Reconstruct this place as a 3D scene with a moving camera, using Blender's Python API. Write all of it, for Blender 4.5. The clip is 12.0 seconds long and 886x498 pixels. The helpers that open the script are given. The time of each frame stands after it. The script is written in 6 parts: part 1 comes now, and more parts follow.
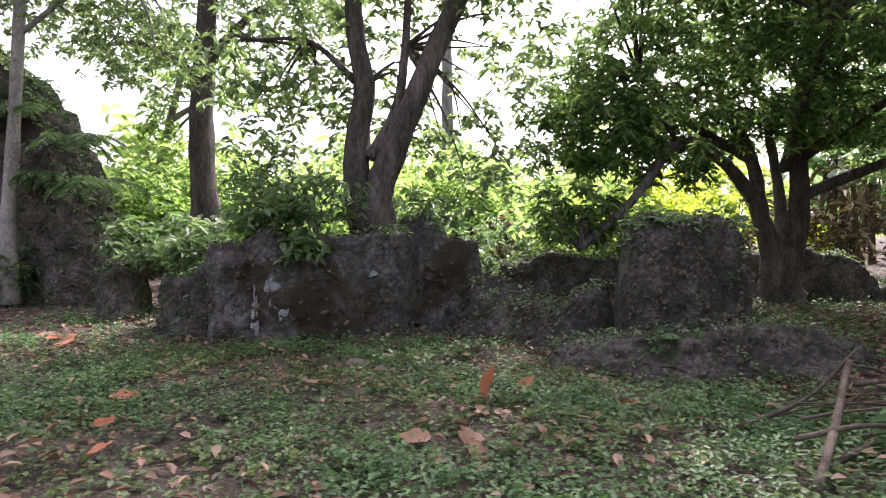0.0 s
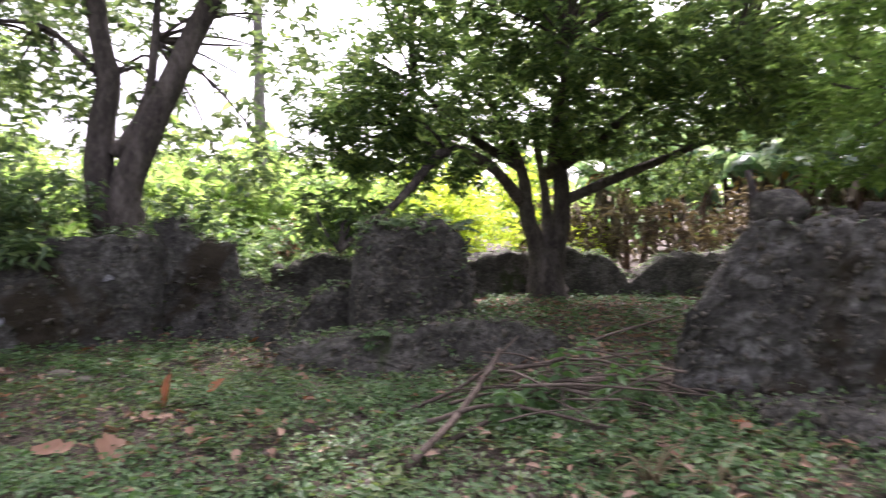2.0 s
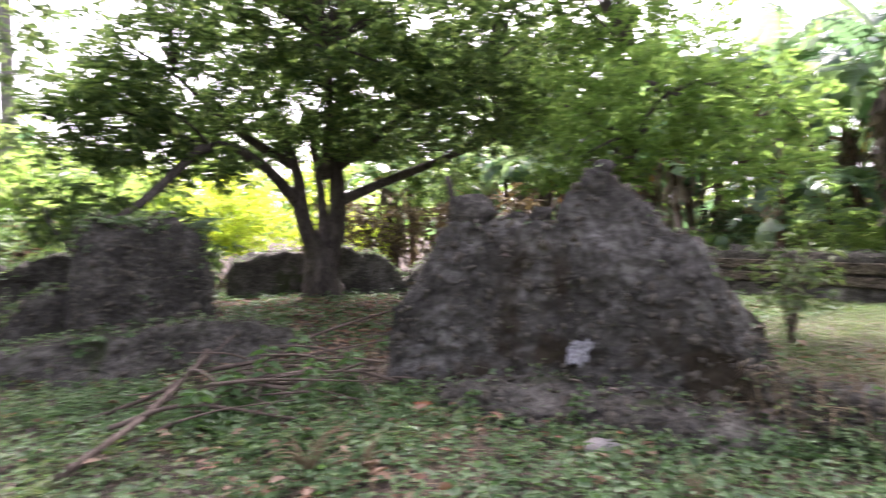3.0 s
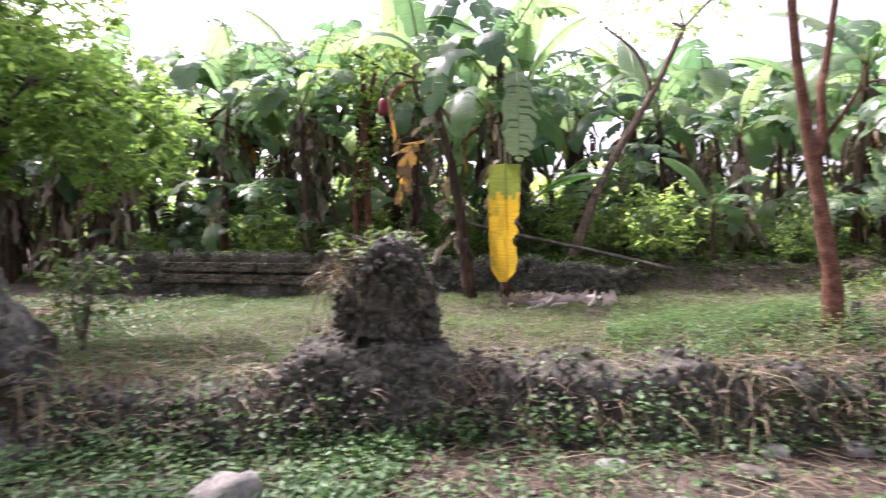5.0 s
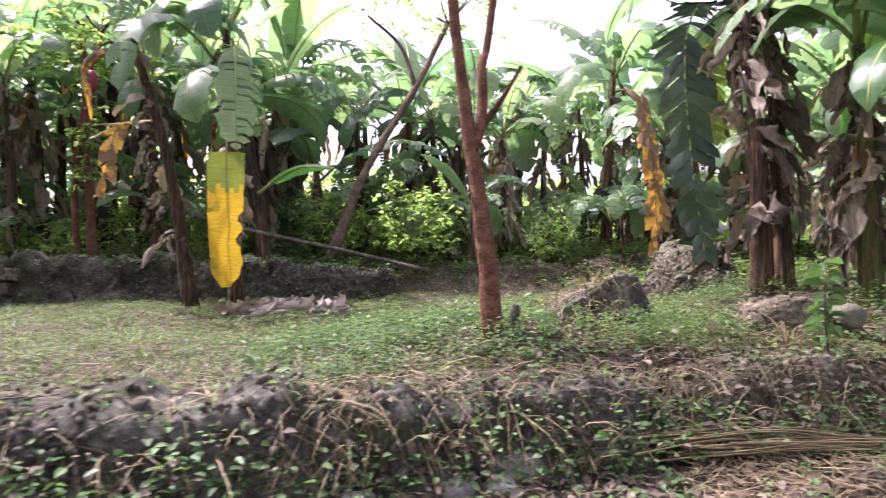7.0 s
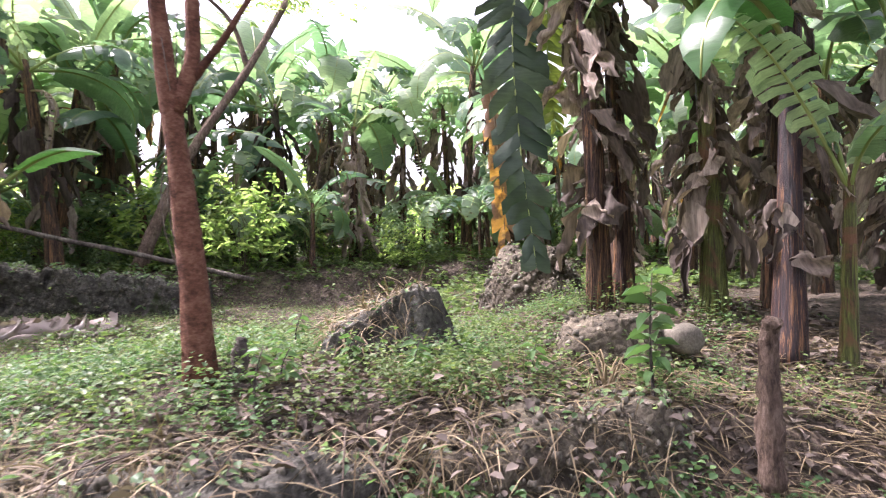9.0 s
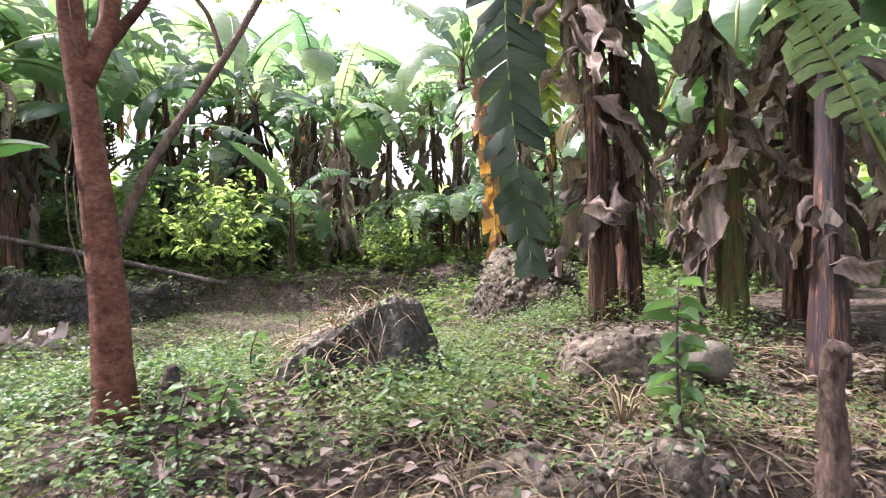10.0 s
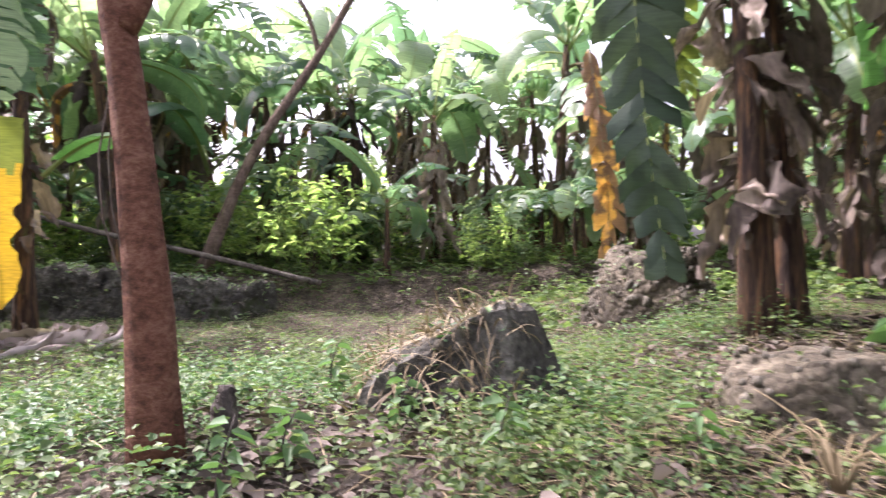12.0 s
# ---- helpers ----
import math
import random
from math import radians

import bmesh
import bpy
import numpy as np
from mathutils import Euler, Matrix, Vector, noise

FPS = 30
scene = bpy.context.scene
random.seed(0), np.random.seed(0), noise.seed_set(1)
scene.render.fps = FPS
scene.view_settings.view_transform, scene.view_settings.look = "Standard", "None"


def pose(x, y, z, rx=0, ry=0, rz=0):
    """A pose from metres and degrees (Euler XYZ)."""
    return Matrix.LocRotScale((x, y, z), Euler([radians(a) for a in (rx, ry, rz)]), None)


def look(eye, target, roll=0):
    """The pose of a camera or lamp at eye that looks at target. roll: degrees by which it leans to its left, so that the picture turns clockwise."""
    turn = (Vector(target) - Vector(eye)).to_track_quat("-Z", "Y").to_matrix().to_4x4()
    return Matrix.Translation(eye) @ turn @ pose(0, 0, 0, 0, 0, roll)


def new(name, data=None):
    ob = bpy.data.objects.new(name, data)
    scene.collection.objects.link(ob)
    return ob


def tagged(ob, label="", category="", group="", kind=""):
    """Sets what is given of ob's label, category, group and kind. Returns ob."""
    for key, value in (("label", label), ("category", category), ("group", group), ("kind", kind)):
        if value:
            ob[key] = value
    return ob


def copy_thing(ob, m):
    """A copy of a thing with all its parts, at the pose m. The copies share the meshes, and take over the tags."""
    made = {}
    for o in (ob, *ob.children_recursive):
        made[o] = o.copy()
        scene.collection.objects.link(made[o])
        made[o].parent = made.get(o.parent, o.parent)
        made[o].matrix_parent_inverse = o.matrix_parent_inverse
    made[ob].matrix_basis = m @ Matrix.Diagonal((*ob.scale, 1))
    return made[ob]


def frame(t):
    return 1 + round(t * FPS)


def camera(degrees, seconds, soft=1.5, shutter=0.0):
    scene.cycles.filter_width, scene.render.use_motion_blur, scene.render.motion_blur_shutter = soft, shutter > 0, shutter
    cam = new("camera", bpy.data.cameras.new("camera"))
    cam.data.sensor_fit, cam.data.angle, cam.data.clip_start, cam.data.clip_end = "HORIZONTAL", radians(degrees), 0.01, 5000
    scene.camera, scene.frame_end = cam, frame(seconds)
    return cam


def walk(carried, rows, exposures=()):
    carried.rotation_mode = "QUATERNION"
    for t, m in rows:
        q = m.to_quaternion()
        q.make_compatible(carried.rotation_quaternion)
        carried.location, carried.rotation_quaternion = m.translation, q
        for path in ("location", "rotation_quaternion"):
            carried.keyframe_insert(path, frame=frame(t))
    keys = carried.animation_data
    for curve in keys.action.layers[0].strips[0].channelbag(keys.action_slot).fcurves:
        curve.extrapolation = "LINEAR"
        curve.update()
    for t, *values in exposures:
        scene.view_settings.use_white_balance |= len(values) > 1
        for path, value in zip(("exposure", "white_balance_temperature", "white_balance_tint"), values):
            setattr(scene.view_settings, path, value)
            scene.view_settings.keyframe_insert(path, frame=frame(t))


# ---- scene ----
cam = camera(71.14, 12.0, soft=1.1, shutter=0.45)
PATH = [
    (0.0, 0.000, 0.000, 1.488, 88.73, -0.00, 0.00),
    (0.5, 0.338, -0.060, 1.514, 88.68, 0.01, 0.20),
    (1.0, 0.717, -0.173, 1.519, 88.66, 0.02, -0.14),
    (1.5, 1.104, -0.234, 1.505, 88.73, 0.07, -4.49),
    (2.0, 1.403, -0.348, 1.508, 88.79, 0.01, -13.77),
    (2.5, 1.742, -0.662, 1.523, 88.78, -0.05, -21.10),
    (3.0, 2.200, -0.863, 1.502, 88.82, -0.19, -30.74),
    (3.5, 2.608, -1.157, 1.502, 88.97, -0.14, -44.51),
    (3.7, 2.757, -1.234, 1.497, 89.02, -0.12, -48.29),
    (5.3, 3.391, -2.392, 1.535, 89.13, 0.12, -77.31),
    (5.5, 3.532, -2.535, 1.517, 89.15, 0.13, -78.76),
    (6.0, 3.950, -2.943, 1.499, 89.26, 0.09, -84.08),
    (6.5, 4.320, -3.349, 1.504, 89.25, 0.13, -87.03),
    (7.0, 4.672, -3.751, 1.483, 89.27, 0.04, -89.38),
    (7.5, 5.006, -4.181, 1.481, 89.38, -0.19, -92.79),
    (7.7, 5.183, -4.337, 1.483, 89.42, -0.33, -93.34),
    (9.5, 6.531, -5.035, 1.489, 89.65, 0.26, -100.21),
    (10.0, 6.883, -5.104, 1.508, 89.68, 0.15, -100.09),
    (10.5, 7.104, -5.182, 1.504, 89.72, 0.05, -99.02),
    (11.0, 7.243, -5.170, 1.479, 89.70, -0.01, -98.33),
    (11.5, 7.432, -5.110, 1.459, 89.75, -0.02, -97.54),
    (12.0, 7.686, -5.108, 1.465, 89.74, -0.07, -91.28),
]
walk(cam, [(t, pose(*p)) for t, *p in PATH], exposures=((0.0, 0.95, 6200, 29), (2.0, 1.05, 6250, 31), (3.5, 1.5, 6250, 33), (5.3, 0.95, 6200, 32), (7.5, 1.13, 6200, 32), (9.3, 1.3, 6200, 31), (12.0, 1.28, 6200, 31)))

# ---- world and sun ----
SUN_AZ, SUN_EL = radians(24), radians(54)      # azimuth from +y towards +x
world = bpy.data.worlds.new("sky")
scene.world = world
world.use_nodes = True
wn = world.node_tree
sky = wn.nodes.new("ShaderNodeTexSky")
sky.sky_type = "NISHITA"
sky.sun_disc = False
sky.sun_elevation = SUN_EL
sky.sun_rotation = SUN_AZ
sky.dust_density = 6.0
sky.air_density = 1.0
haze = wn.nodes.new("ShaderNodeHueSaturation")
haze.inputs["Saturation"].default_value = 0.35
haze.inputs["Value"].default_value = 2.1
wn.links.new(sky.outputs[0], haze.inputs["Color"])
wn.links.new(haze.outputs[0], wn.nodes["Background"].inputs[0])
wn.nodes["Background"].inputs[1].default_value = 0.14
sun = new("sun", bpy.data.lights.new("sun", "SUN"))
sun.data.energy = 5.0
sun.data.angle = radians(1.5)
sun.data.color = (1.0, 0.955, 0.91)
sd = Vector((math.sin(SUN_AZ) * math.cos(SUN_EL), math.cos(SUN_AZ) * math.cos(SUN_EL), math.sin(SUN_EL)))
sun.matrix_basis = look(sd * 40, (0, 0, 0))


# ---- materials ----
def graph(name):
    m = bpy.data.materials.new(name)
    m.use_nodes = True
    nt = m.node_tree
    nt.nodes.clear()
    out = nt.nodes.new("ShaderNodeOutputMaterial")
    return m, nt, out


def node(nt, kind, ins=None, operation="", data_type="", blend_type=""):
    n = nt.nodes.new(kind)
    if operation:
        n.operation = operation
    if data_type:
        n.data_type = data_type
    if blend_type:
        n.blend_type = blend_type
    for k, v in (ins or {}).items():
        if isinstance(v, bpy.types.NodeSocket):
            nt.links.new(v, n.inputs[k])
        else:
            n.inputs[k].default_value = v
    return n


def ramp(nt, fac, stops):
    r = nt.nodes.new("ShaderNodeValToRGB")
    e = r.color_ramp.elements
    while len(e) < len(stops):
        e.new(0.5)
    for el, (p, c) in zip(e, stops):
        el.position, el.color = p, (*c, 1)
    nt.links.new(fac, r.inputs[0])
    return r.outputs[0]


def rough_mat(name, cols, scale=3.0, fine=28.0, bump=0.5, rough=0.92, stretch=(1, 1, 1), blotch=None, pebbles=0.0, spec=0.2, span=0.32, peb=0.8):
    """Soil, stone, bark: colours over two scales of noise, relief, an optional blotch colour (colour, scale, threshold)."""
    m, nt, out = graph(name)
    co = node(nt, "ShaderNodeTexCoord").outputs["Object"]
    mp = node(nt, "ShaderNodeMapping", {"Vector": co, "Scale": stretch}).outputs[0]
    a = node(nt, "ShaderNodeTexNoise", {"Vector": mp, "Scale": scale, "Detail": 8.0, "Roughness": 0.65})
    b = node(nt, "ShaderNodeTexNoise", {"Vector": mp, "Scale": fine, "Detail": 6.0, "Roughness": 0.7})
    mix = node(nt, "ShaderNodeMath", {0: a.outputs["Fac"], 1: b.outputs["Fac"]}, operation="ADD")
    half = node(nt, "ShaderNodeMath", {0: mix.outputs[0], 1: 0.5}, operation="MULTIPLY")
    n = len(cols)
    col = ramp(nt, half.outputs[0], [(0.5 - span / 2 + span * i / max(1, n - 1), c) for i, c in enumerate(cols)])
    for bc, bs, th in blotch if isinstance(blotch, list) else [blotch] if blotch else []:
        c = node(nt, "ShaderNodeTexNoise", {"Vector": co, "Scale": bs, "Detail": 6.0, "Roughness": 0.6, "Distortion": 0.6})
        f = ramp(nt, c.outputs["Fac"], [(th, (0, 0, 0)), (th + 0.08, (1, 1, 1))])
        col = node(nt, "ShaderNodeMix", {0: f, 6: col, 7: (*bc, 1)}, data_type="RGBA").outputs[2]
    hgt = half.outputs[0]
    if pebbles:
        v = node(nt, "ShaderNodeTexVoronoi", {"Vector": co, "Scale": pebbles, "Randomness": 1.0})
        inv = node(nt, "ShaderNodeMath", {0: v.outputs["Distance"], 1: -peb, 2: hgt}, operation="MULTIPLY_ADD")
        hgt = inv.outputs[0]
        sh = node(nt, "ShaderNodeSeparateColor", {0: v.outputs["Color"]})
        vv = node(nt, "ShaderNodeMapRange", {0: sh.outputs[0], 3: 0.55, 4: 1.6})
        col = node(nt, "ShaderNodeMix", {0: peb, 6: col, 7: vv.outputs[0]}, data_type="RGBA", blend_type="MULTIPLY").outputs[2]
    oi = node(nt, "ShaderNodeObjectInfo")
    var = node(nt, "ShaderNodeMapRange", {0: oi.outputs["Random"], 3: 0.8, 4: 1.2})
    col = node(nt, "ShaderNodeMix", {0: 1.0, 6: col, 7: var.outputs[0]}, data_type="RGBA", blend_type="MULTIPLY").outputs[2]
    bm = node(nt, "ShaderNodeBump", {"Strength": min(1.0, bump), "Distance": 0.03 if bump < 1 else 0.07, "Height": hgt})
    p = node(nt, "ShaderNodeBsdfPrincipled", {"Base Color": col, "Roughness": rough, "Specular IOR Level": spec, "Normal": bm.outputs[0]})
    nt.links.new(p.outputs[0], out.inputs[0])
    return m


def leaf_mat(name, cols, trans=0.4, rough=0.5, blotch=None, island=True, spec=0.35, grain=None, depth=0.22):
    """Thin leaves: colour varied leaf by leaf, some light let through."""
    m, nt, out = graph(name)
    if island:
        rnd = node(nt, "ShaderNodeNewGeometry").outputs["Random Per Island"]
    else:
        rnd = node(nt, "ShaderNodeObjectInfo").outputs["Random"]
    co = node(nt, "ShaderNodeTexCoord").outputs["Object"]
    nz = node(nt, "ShaderNodeTexNoise", {"Vector": co, "Scale": 4.0, "Detail": 5.0}).outputs["Fac"]
    f = node(nt, "ShaderNodeMath", {0: nz, 1: 0.5, 2: -0.25}, operation="MULTIPLY_ADD").outputs[0]
    f = node(nt, "ShaderNodeMath", {0: f, 1: rnd}, operation="ADD").outputs[0]
    n = len(cols)
    col = ramp(nt, f, [(i / max(1, n - 1), c) for i, c in enumerate(cols)])
    if blotch:
        bc, bs, th = blotch
        c = node(nt, "ShaderNodeTexNoise", {"Vector": co, "Scale": bs, "Detail": 5.0, "Distortion": 0.4}).outputs["Fac"]
        g = ramp(nt, c, [(th, (0, 0, 0)), (th + 0.06, (1, 1, 1))])
        col = node(nt, "ShaderNodeMix", {0: g, 6: col, 7: (*bc, 1)}, data_type="RGBA").outputs[2]
    if grain:
        gm = node(nt, "ShaderNodeMapping", {"Vector": co, "Scale": grain}).outputs[0]
        bmp = node(nt, "ShaderNodeTexNoise", {"Vector": gm, "Scale": 1.0, "Detail": 4.0, "Roughness": 0.6}).outputs["Fac"]
        lines = node(nt, "ShaderNodeMapRange", {0: bmp, 1: 0.3, 2: 0.7, 3: 1 - depth, 4: 1 + 0.8 * depth})
        col = node(nt, "ShaderNodeMix", {0: 1.0, 6: col, 7: lines.outputs[0]}, data_type="RGBA", blend_type="MULTIPLY").outputs[2]
    else:
        bmp = node(nt, "ShaderNodeTexNoise", {"Vector": co, "Scale": 30.0, "Detail": 3.0}).outputs["Fac"]
    bm = node(nt, "ShaderNodeBump", {"Strength": 0.25, "Distance": 0.01, "Height": bmp}).outputs[0]
    p = node(nt, "ShaderNodeBsdfPrincipled", {"Base Color": col, "Roughness": rough, "Specular IOR Level": spec, "Normal": bm})
    if trans > 0:
        br = node(nt, "ShaderNodeMix", {0: 1.0, 6: col, 7: (1.4, 1.52, 0.95, 1)}, data_type="RGBA", blend_type="MULTIPLY").outputs[2]
        tr = node(nt, "ShaderNodeBsdfTranslucent", {"Color": br})
        mx = node(nt, "ShaderNodeMixShader", {0: trans, 1: p.outputs[0], 2: tr.outputs[0]})
        nt.links.new(mx.outputs[0], out.inputs[0])
    else:
        nt.links.new(p.outputs[0], out.inputs[0])
    return m


M_SOIL = rough_mat("soil_litter", [(0.024, 0.0192, 0.0144), (0.064, 0.0496, 0.0376), (0.136, 0.108, 0.08)], 2.2, 26, 1.0, pebbles=18.0,
                   blotch=((0.05, 0.04, 0.03), 1.3, 0.55))
M_RUIN = rough_mat("rubble_masonry", [(0.02, 0.019, 0.015), (0.058, 0.055, 0.045), (0.16, 0.152, 0.128)], 2.2, 19, 1.1, pebbles=12.0, peb=0.35,
                   blotch=[((0.11, 0.106, 0.092), 2.3, 0.62), ((0.04, 0.05, 0.022), 1.3, 0.58), ((0.015, 0.014, 0.012), 3.1, 0.62)], span=0.26)
M_PLASTER = rough_mat("lime_plaster", [(0.0262, 0.0246, 0.0205), (0.082, 0.0787, 0.0672), (0.221, 0.217, 0.193)], 1.7, 15, 1.0, pebbles=7.0, peb=0.3,
                      blotch=[((0.19, 0.186, 0.168), 2.0, 0.62), ((0.042, 0.034, 0.022), 0.9, 0.52), ((0.018, 0.016, 0.013), 3.3, 0.6)], span=0.26)
M_WHITE = rough_mat("white_limewash", [(0.08, 0.08, 0.08), (0.2, 0.2, 0.205), (0.42, 0.43, 0.44)], 9, 30, 0.4)
M_STONE = rough_mat("river_stone", [(0.123, 0.114, 0.106), (0.238, 0.229, 0.211), (0.37, 0.352, 0.326)], 5, 50, 0.35, rough=0.8)
M_RUBBLE = rough_mat("rubble_stone", [(0.0416, 0.0374, 0.0287), (0.0936, 0.0842, 0.0654), (0.166, 0.153, 0.117)], 5, 50, 0.5, rough=0.9)
M_PALE = rough_mat("pale_boulder", [(0.12, 0.11, 0.095), (0.24, 0.225, 0.2), (0.38, 0.355, 0.32)], 5, 40, 0.5)
M_EARTH = rough_mat("grey_earth", [(0.0352, 0.0287, 0.0202), (0.0792, 0.0669, 0.0479), (0.15, 0.13, 0.0934)], 2.0, 24, 1.0, pebbles=14.0, span=0.24)
M_BARK = rough_mat("dark_bark", [(0.0288, 0.024, 0.0211), (0.0768, 0.0653, 0.0557), (0.154, 0.134, 0.115)], 5, 30, 1.0, stretch=(1, 1, 0.25), span=0.22)
M_PALEBARK = rough_mat("pale_bark", [(0.1, 0.095, 0.085), (0.2, 0.19, 0.17), (0.32, 0.3, 0.27)], 5, 30, 0.7, stretch=(1, 1, 0.5), span=0.22)
M_REDBARK = rough_mat("red_bark", [(0.0377, 0.016, 0.00997), (0.0944, 0.0414, 0.025), (0.157, 0.0832, 0.0555)], 5, 34, 0.6, stretch=(1, 1, 1.5), span=0.24)
M_STICK = rough_mat("dead_wood", [(0.0338, 0.0255, 0.0203), (0.09, 0.0698, 0.054), (0.165, 0.135, 0.109)], 8, 50, 0.6)
M_STRAW = leaf_mat("straw", [(0.0774, 0.0552, 0.0302), (0.148, 0.111, 0.0604), (0.239, 0.19, 0.11)], 0.1, 0.7)
M_LITTER = leaf_mat("fallen_leaves", [(0.085, 0.051, 0.034), (0.204, 0.111, 0.068), (0.289, 0.204, 0.145)], 0.15, 0.75)
M_GREYLITTER = leaf_mat("weathered_leaves", [(0.048, 0.0368, 0.0296), (0.104, 0.0824, 0.0664), (0.192, 0.156, 0.128)], 0.1, 0.8)
M_CUT = leaf_mat("cut_leaves", [(0.14, 0.109, 0.0909), (0.239, 0.19, 0.165), (0.323, 0.281, 0.253)], 0.15, 0.75, island=False)
M_RUST = leaf_mat("rust_leaf", [(0.3, 0.1, 0.045), (0.4, 0.16, 0.08)], 0.2, 0.6, island=False)
M_WEED = leaf_mat("weed_leaf", [(0.0393, 0.0844, 0.0306), (0.0669, 0.136, 0.0479), (0.123, 0.202, 0.0768)], 0.35, 0.5)
M_WEED2 = leaf_mat("weed_leaf_light", [(0.0479, 0.0844, 0.0281), (0.0828, 0.127, 0.043), (0.146, 0.187, 0.0709)], 0.4, 0.5)
M_SHRUB = leaf_mat("shrub_leaf", [(0.0625, 0.108, 0.056), (0.112, 0.174, 0.08), (0.188, 0.246, 0.12)], 0.42, 0.45)
M_MANGO = leaf_mat("mango_leaf", [(0.052, 0.0858, 0.0429), (0.0982, 0.154, 0.0644), (0.208, 0.275, 0.1)], 0.66, 0.4)
M_LIME = leaf_mat("lime_leaf", [(0.0972, 0.166, 0.0507), (0.156, 0.244, 0.0761), (0.244, 0.341, 0.114)], 0.68, 0.45)
# sunlight is put into this leaf colour: far brighter and yellower than the other leaves
M_SUNPAINT = leaf_mat("sun_painted_leaf", [(0.22, 0.3, 0.03), (0.36, 0.44, 0.05), (0.5, 0.52, 0.08)], 0.6, 0.5)
M_TREE = leaf_mat("tree_leaf", [(0.0792, 0.12, 0.0682), (0.139, 0.196, 0.0938), (0.238, 0.292, 0.136)], 0.5, 0.5)
M_FAR = leaf_mat("far_leaf", [(0.113, 0.183, 0.0629), (0.203, 0.291, 0.098), (0.316, 0.377, 0.154)], 0.66, 0.6)
M_BLADE = leaf_mat("banana_blade", [(0.069, 0.132, 0.0862), (0.132, 0.213, 0.127), (0.241, 0.316, 0.201)], 0.6, 0.34, island=False, spec=0.6, grain=(45, 1.5, 45))
M_YELLOW = leaf_mat("yellow_blade", [(0.42, 0.26, 0.03), (0.6, 0.36, 0.03)], 0.35, 0.45, blotch=((0.3, 0.24, 0.04), 2.2, 0.58), island=False, grain=(45, 1.5, 45))
# blade green darkened in the colour itself, in place of shade on the hanging leaf
M_SHADEBLADE = leaf_mat("shade_painted_blade", [(0.02, 0.038, 0.022), (0.036, 0.06, 0.034), (0.07, 0.1, 0.06)], 0.12, 0.5, spec=0.4, grain=(45, 1.5, 45))
M_OLIVE = leaf_mat("olive_blade", [(0.14, 0.18, 0.04), (0.22, 0.25, 0.05)], 0.35, 0.45, island=False, grain=(45, 1.5, 45))
M_TANBARK = rough_mat("tan_bark", [(0.049, 0.0336, 0.0252), (0.119, 0.084, 0.063), (0.21, 0.158, 0.122)], 6, 40, 1.0, stretch=(1, 1, 0.4), span=0.2)
M_ORANGE = leaf_mat("orange_blade", [(0.479, 0.213, 0.0425), (0.637, 0.351, 0.085)], 0.3, 0.6, blotch=((0.16, 0.09, 0.05), 3, 0.44), island=False, grain=(45, 2, 45))
M_DRY = leaf_mat("dry_blade", [(0.045, 0.034, 0.027), (0.125, 0.097, 0.078), (0.27, 0.215, 0.175)], 0.2, 0.8, island=False, grain=(40, 40, 2.5), depth=0.5)
M_RIB = leaf_mat("leaf_rib", [(0.15, 0.22, 0.06), (0.25, 0.3, 0.1)], 0.0, 0.4, island=False)
M_STEM = rough_mat("banana_stem", [(0.012, 0.008, 0.009), (0.045, 0.027, 0.022), (0.095, 0.062, 0.04), (0.24, 0.125, 0.06)], 3, 14, 1.0, rough=0.65, stretch=(7, 7, 0.4),
                   blotch=((0.11, 0.16, 0.045), 2.6, 0.58), spec=0.15, span=0.2)
M_FRESH = leaf_mat("fresh_blade", [(0.045, 0.12, 0.04), (0.085, 0.2, 0.06)], 0.5, 0.34, island=False, spec=0.5, grain=(45, 1.5, 45))
M_GREENSTEM = rough_mat("green_stem", [(0.027, 0.0168, 0.0108), (0.06, 0.072, 0.018), (0.12, 0.132, 0.036)], 3, 12, 0.7, rough=0.55, stretch=(7, 7, 0.4), blotch=((0.11, 0.055, 0.03), 2.2, 0.47), span=0.2)
M_DARKSTEM = rough_mat("dark_stem", [(0.008, 0.006, 0.008), (0.02, 0.012, 0.014), (0.04, 0.02, 0.016), (0.2, 0.1, 0.045)], 2.4, 10, 0.8, rough=0.5, stretch=(8, 8, 0.3), spec=0.3, span=0.2)
M_FLOWER = leaf_mat("banana_flower", [(0.18, 0.02, 0.04), (0.25, 0.03, 0.06)], 0.1, 0.5, island=False)


# ---- building blocks ----
def mesh_of(name, verts, faces, mat, smooth=True):
    """A mesh from arrays; faces is one array of triangles or quads, or a list of faces."""
    me = bpy.data.meshes.new(name)
    verts = np.asarray(verts, dtype=np.float32)
    if isinstance(faces, np.ndarray):
        n, k = faces.shape
        me.vertices.add(len(verts))
        me.vertices.foreach_set("co", verts.ravel())
        me.loops.add(n * k)
        me.loops.foreach_set("vertex_index", faces.astype(np.int32).ravel())
        me.polygons.add(n)
        me.polygons.foreach_set("loop_start", np.arange(0, n * k, k, dtype=np.int32))
        me.polygons.foreach_set("loop_total", np.full(n, k, dtype=np.int32))
    else:
        me.from_pydata(verts.tolist(), [], faces)
    me.polygons.foreach_set("use_smooth", np.full(len(me.polygons), smooth))
    me.materials.append(mat)
    me.update(calc_edges=True)
    me.validate()
    return me


def part(name, me, parent, label=""):
    ob = new(name, me)
    ob.parent = parent
    return tagged(ob, label)


def thing(name, at, label, category, group="", kind="", turn=0.0):
    ob = new(name)
    ob.matrix_basis = pose(*at, 0, 0, turn)
    return tagged(ob, label, category, group, kind)


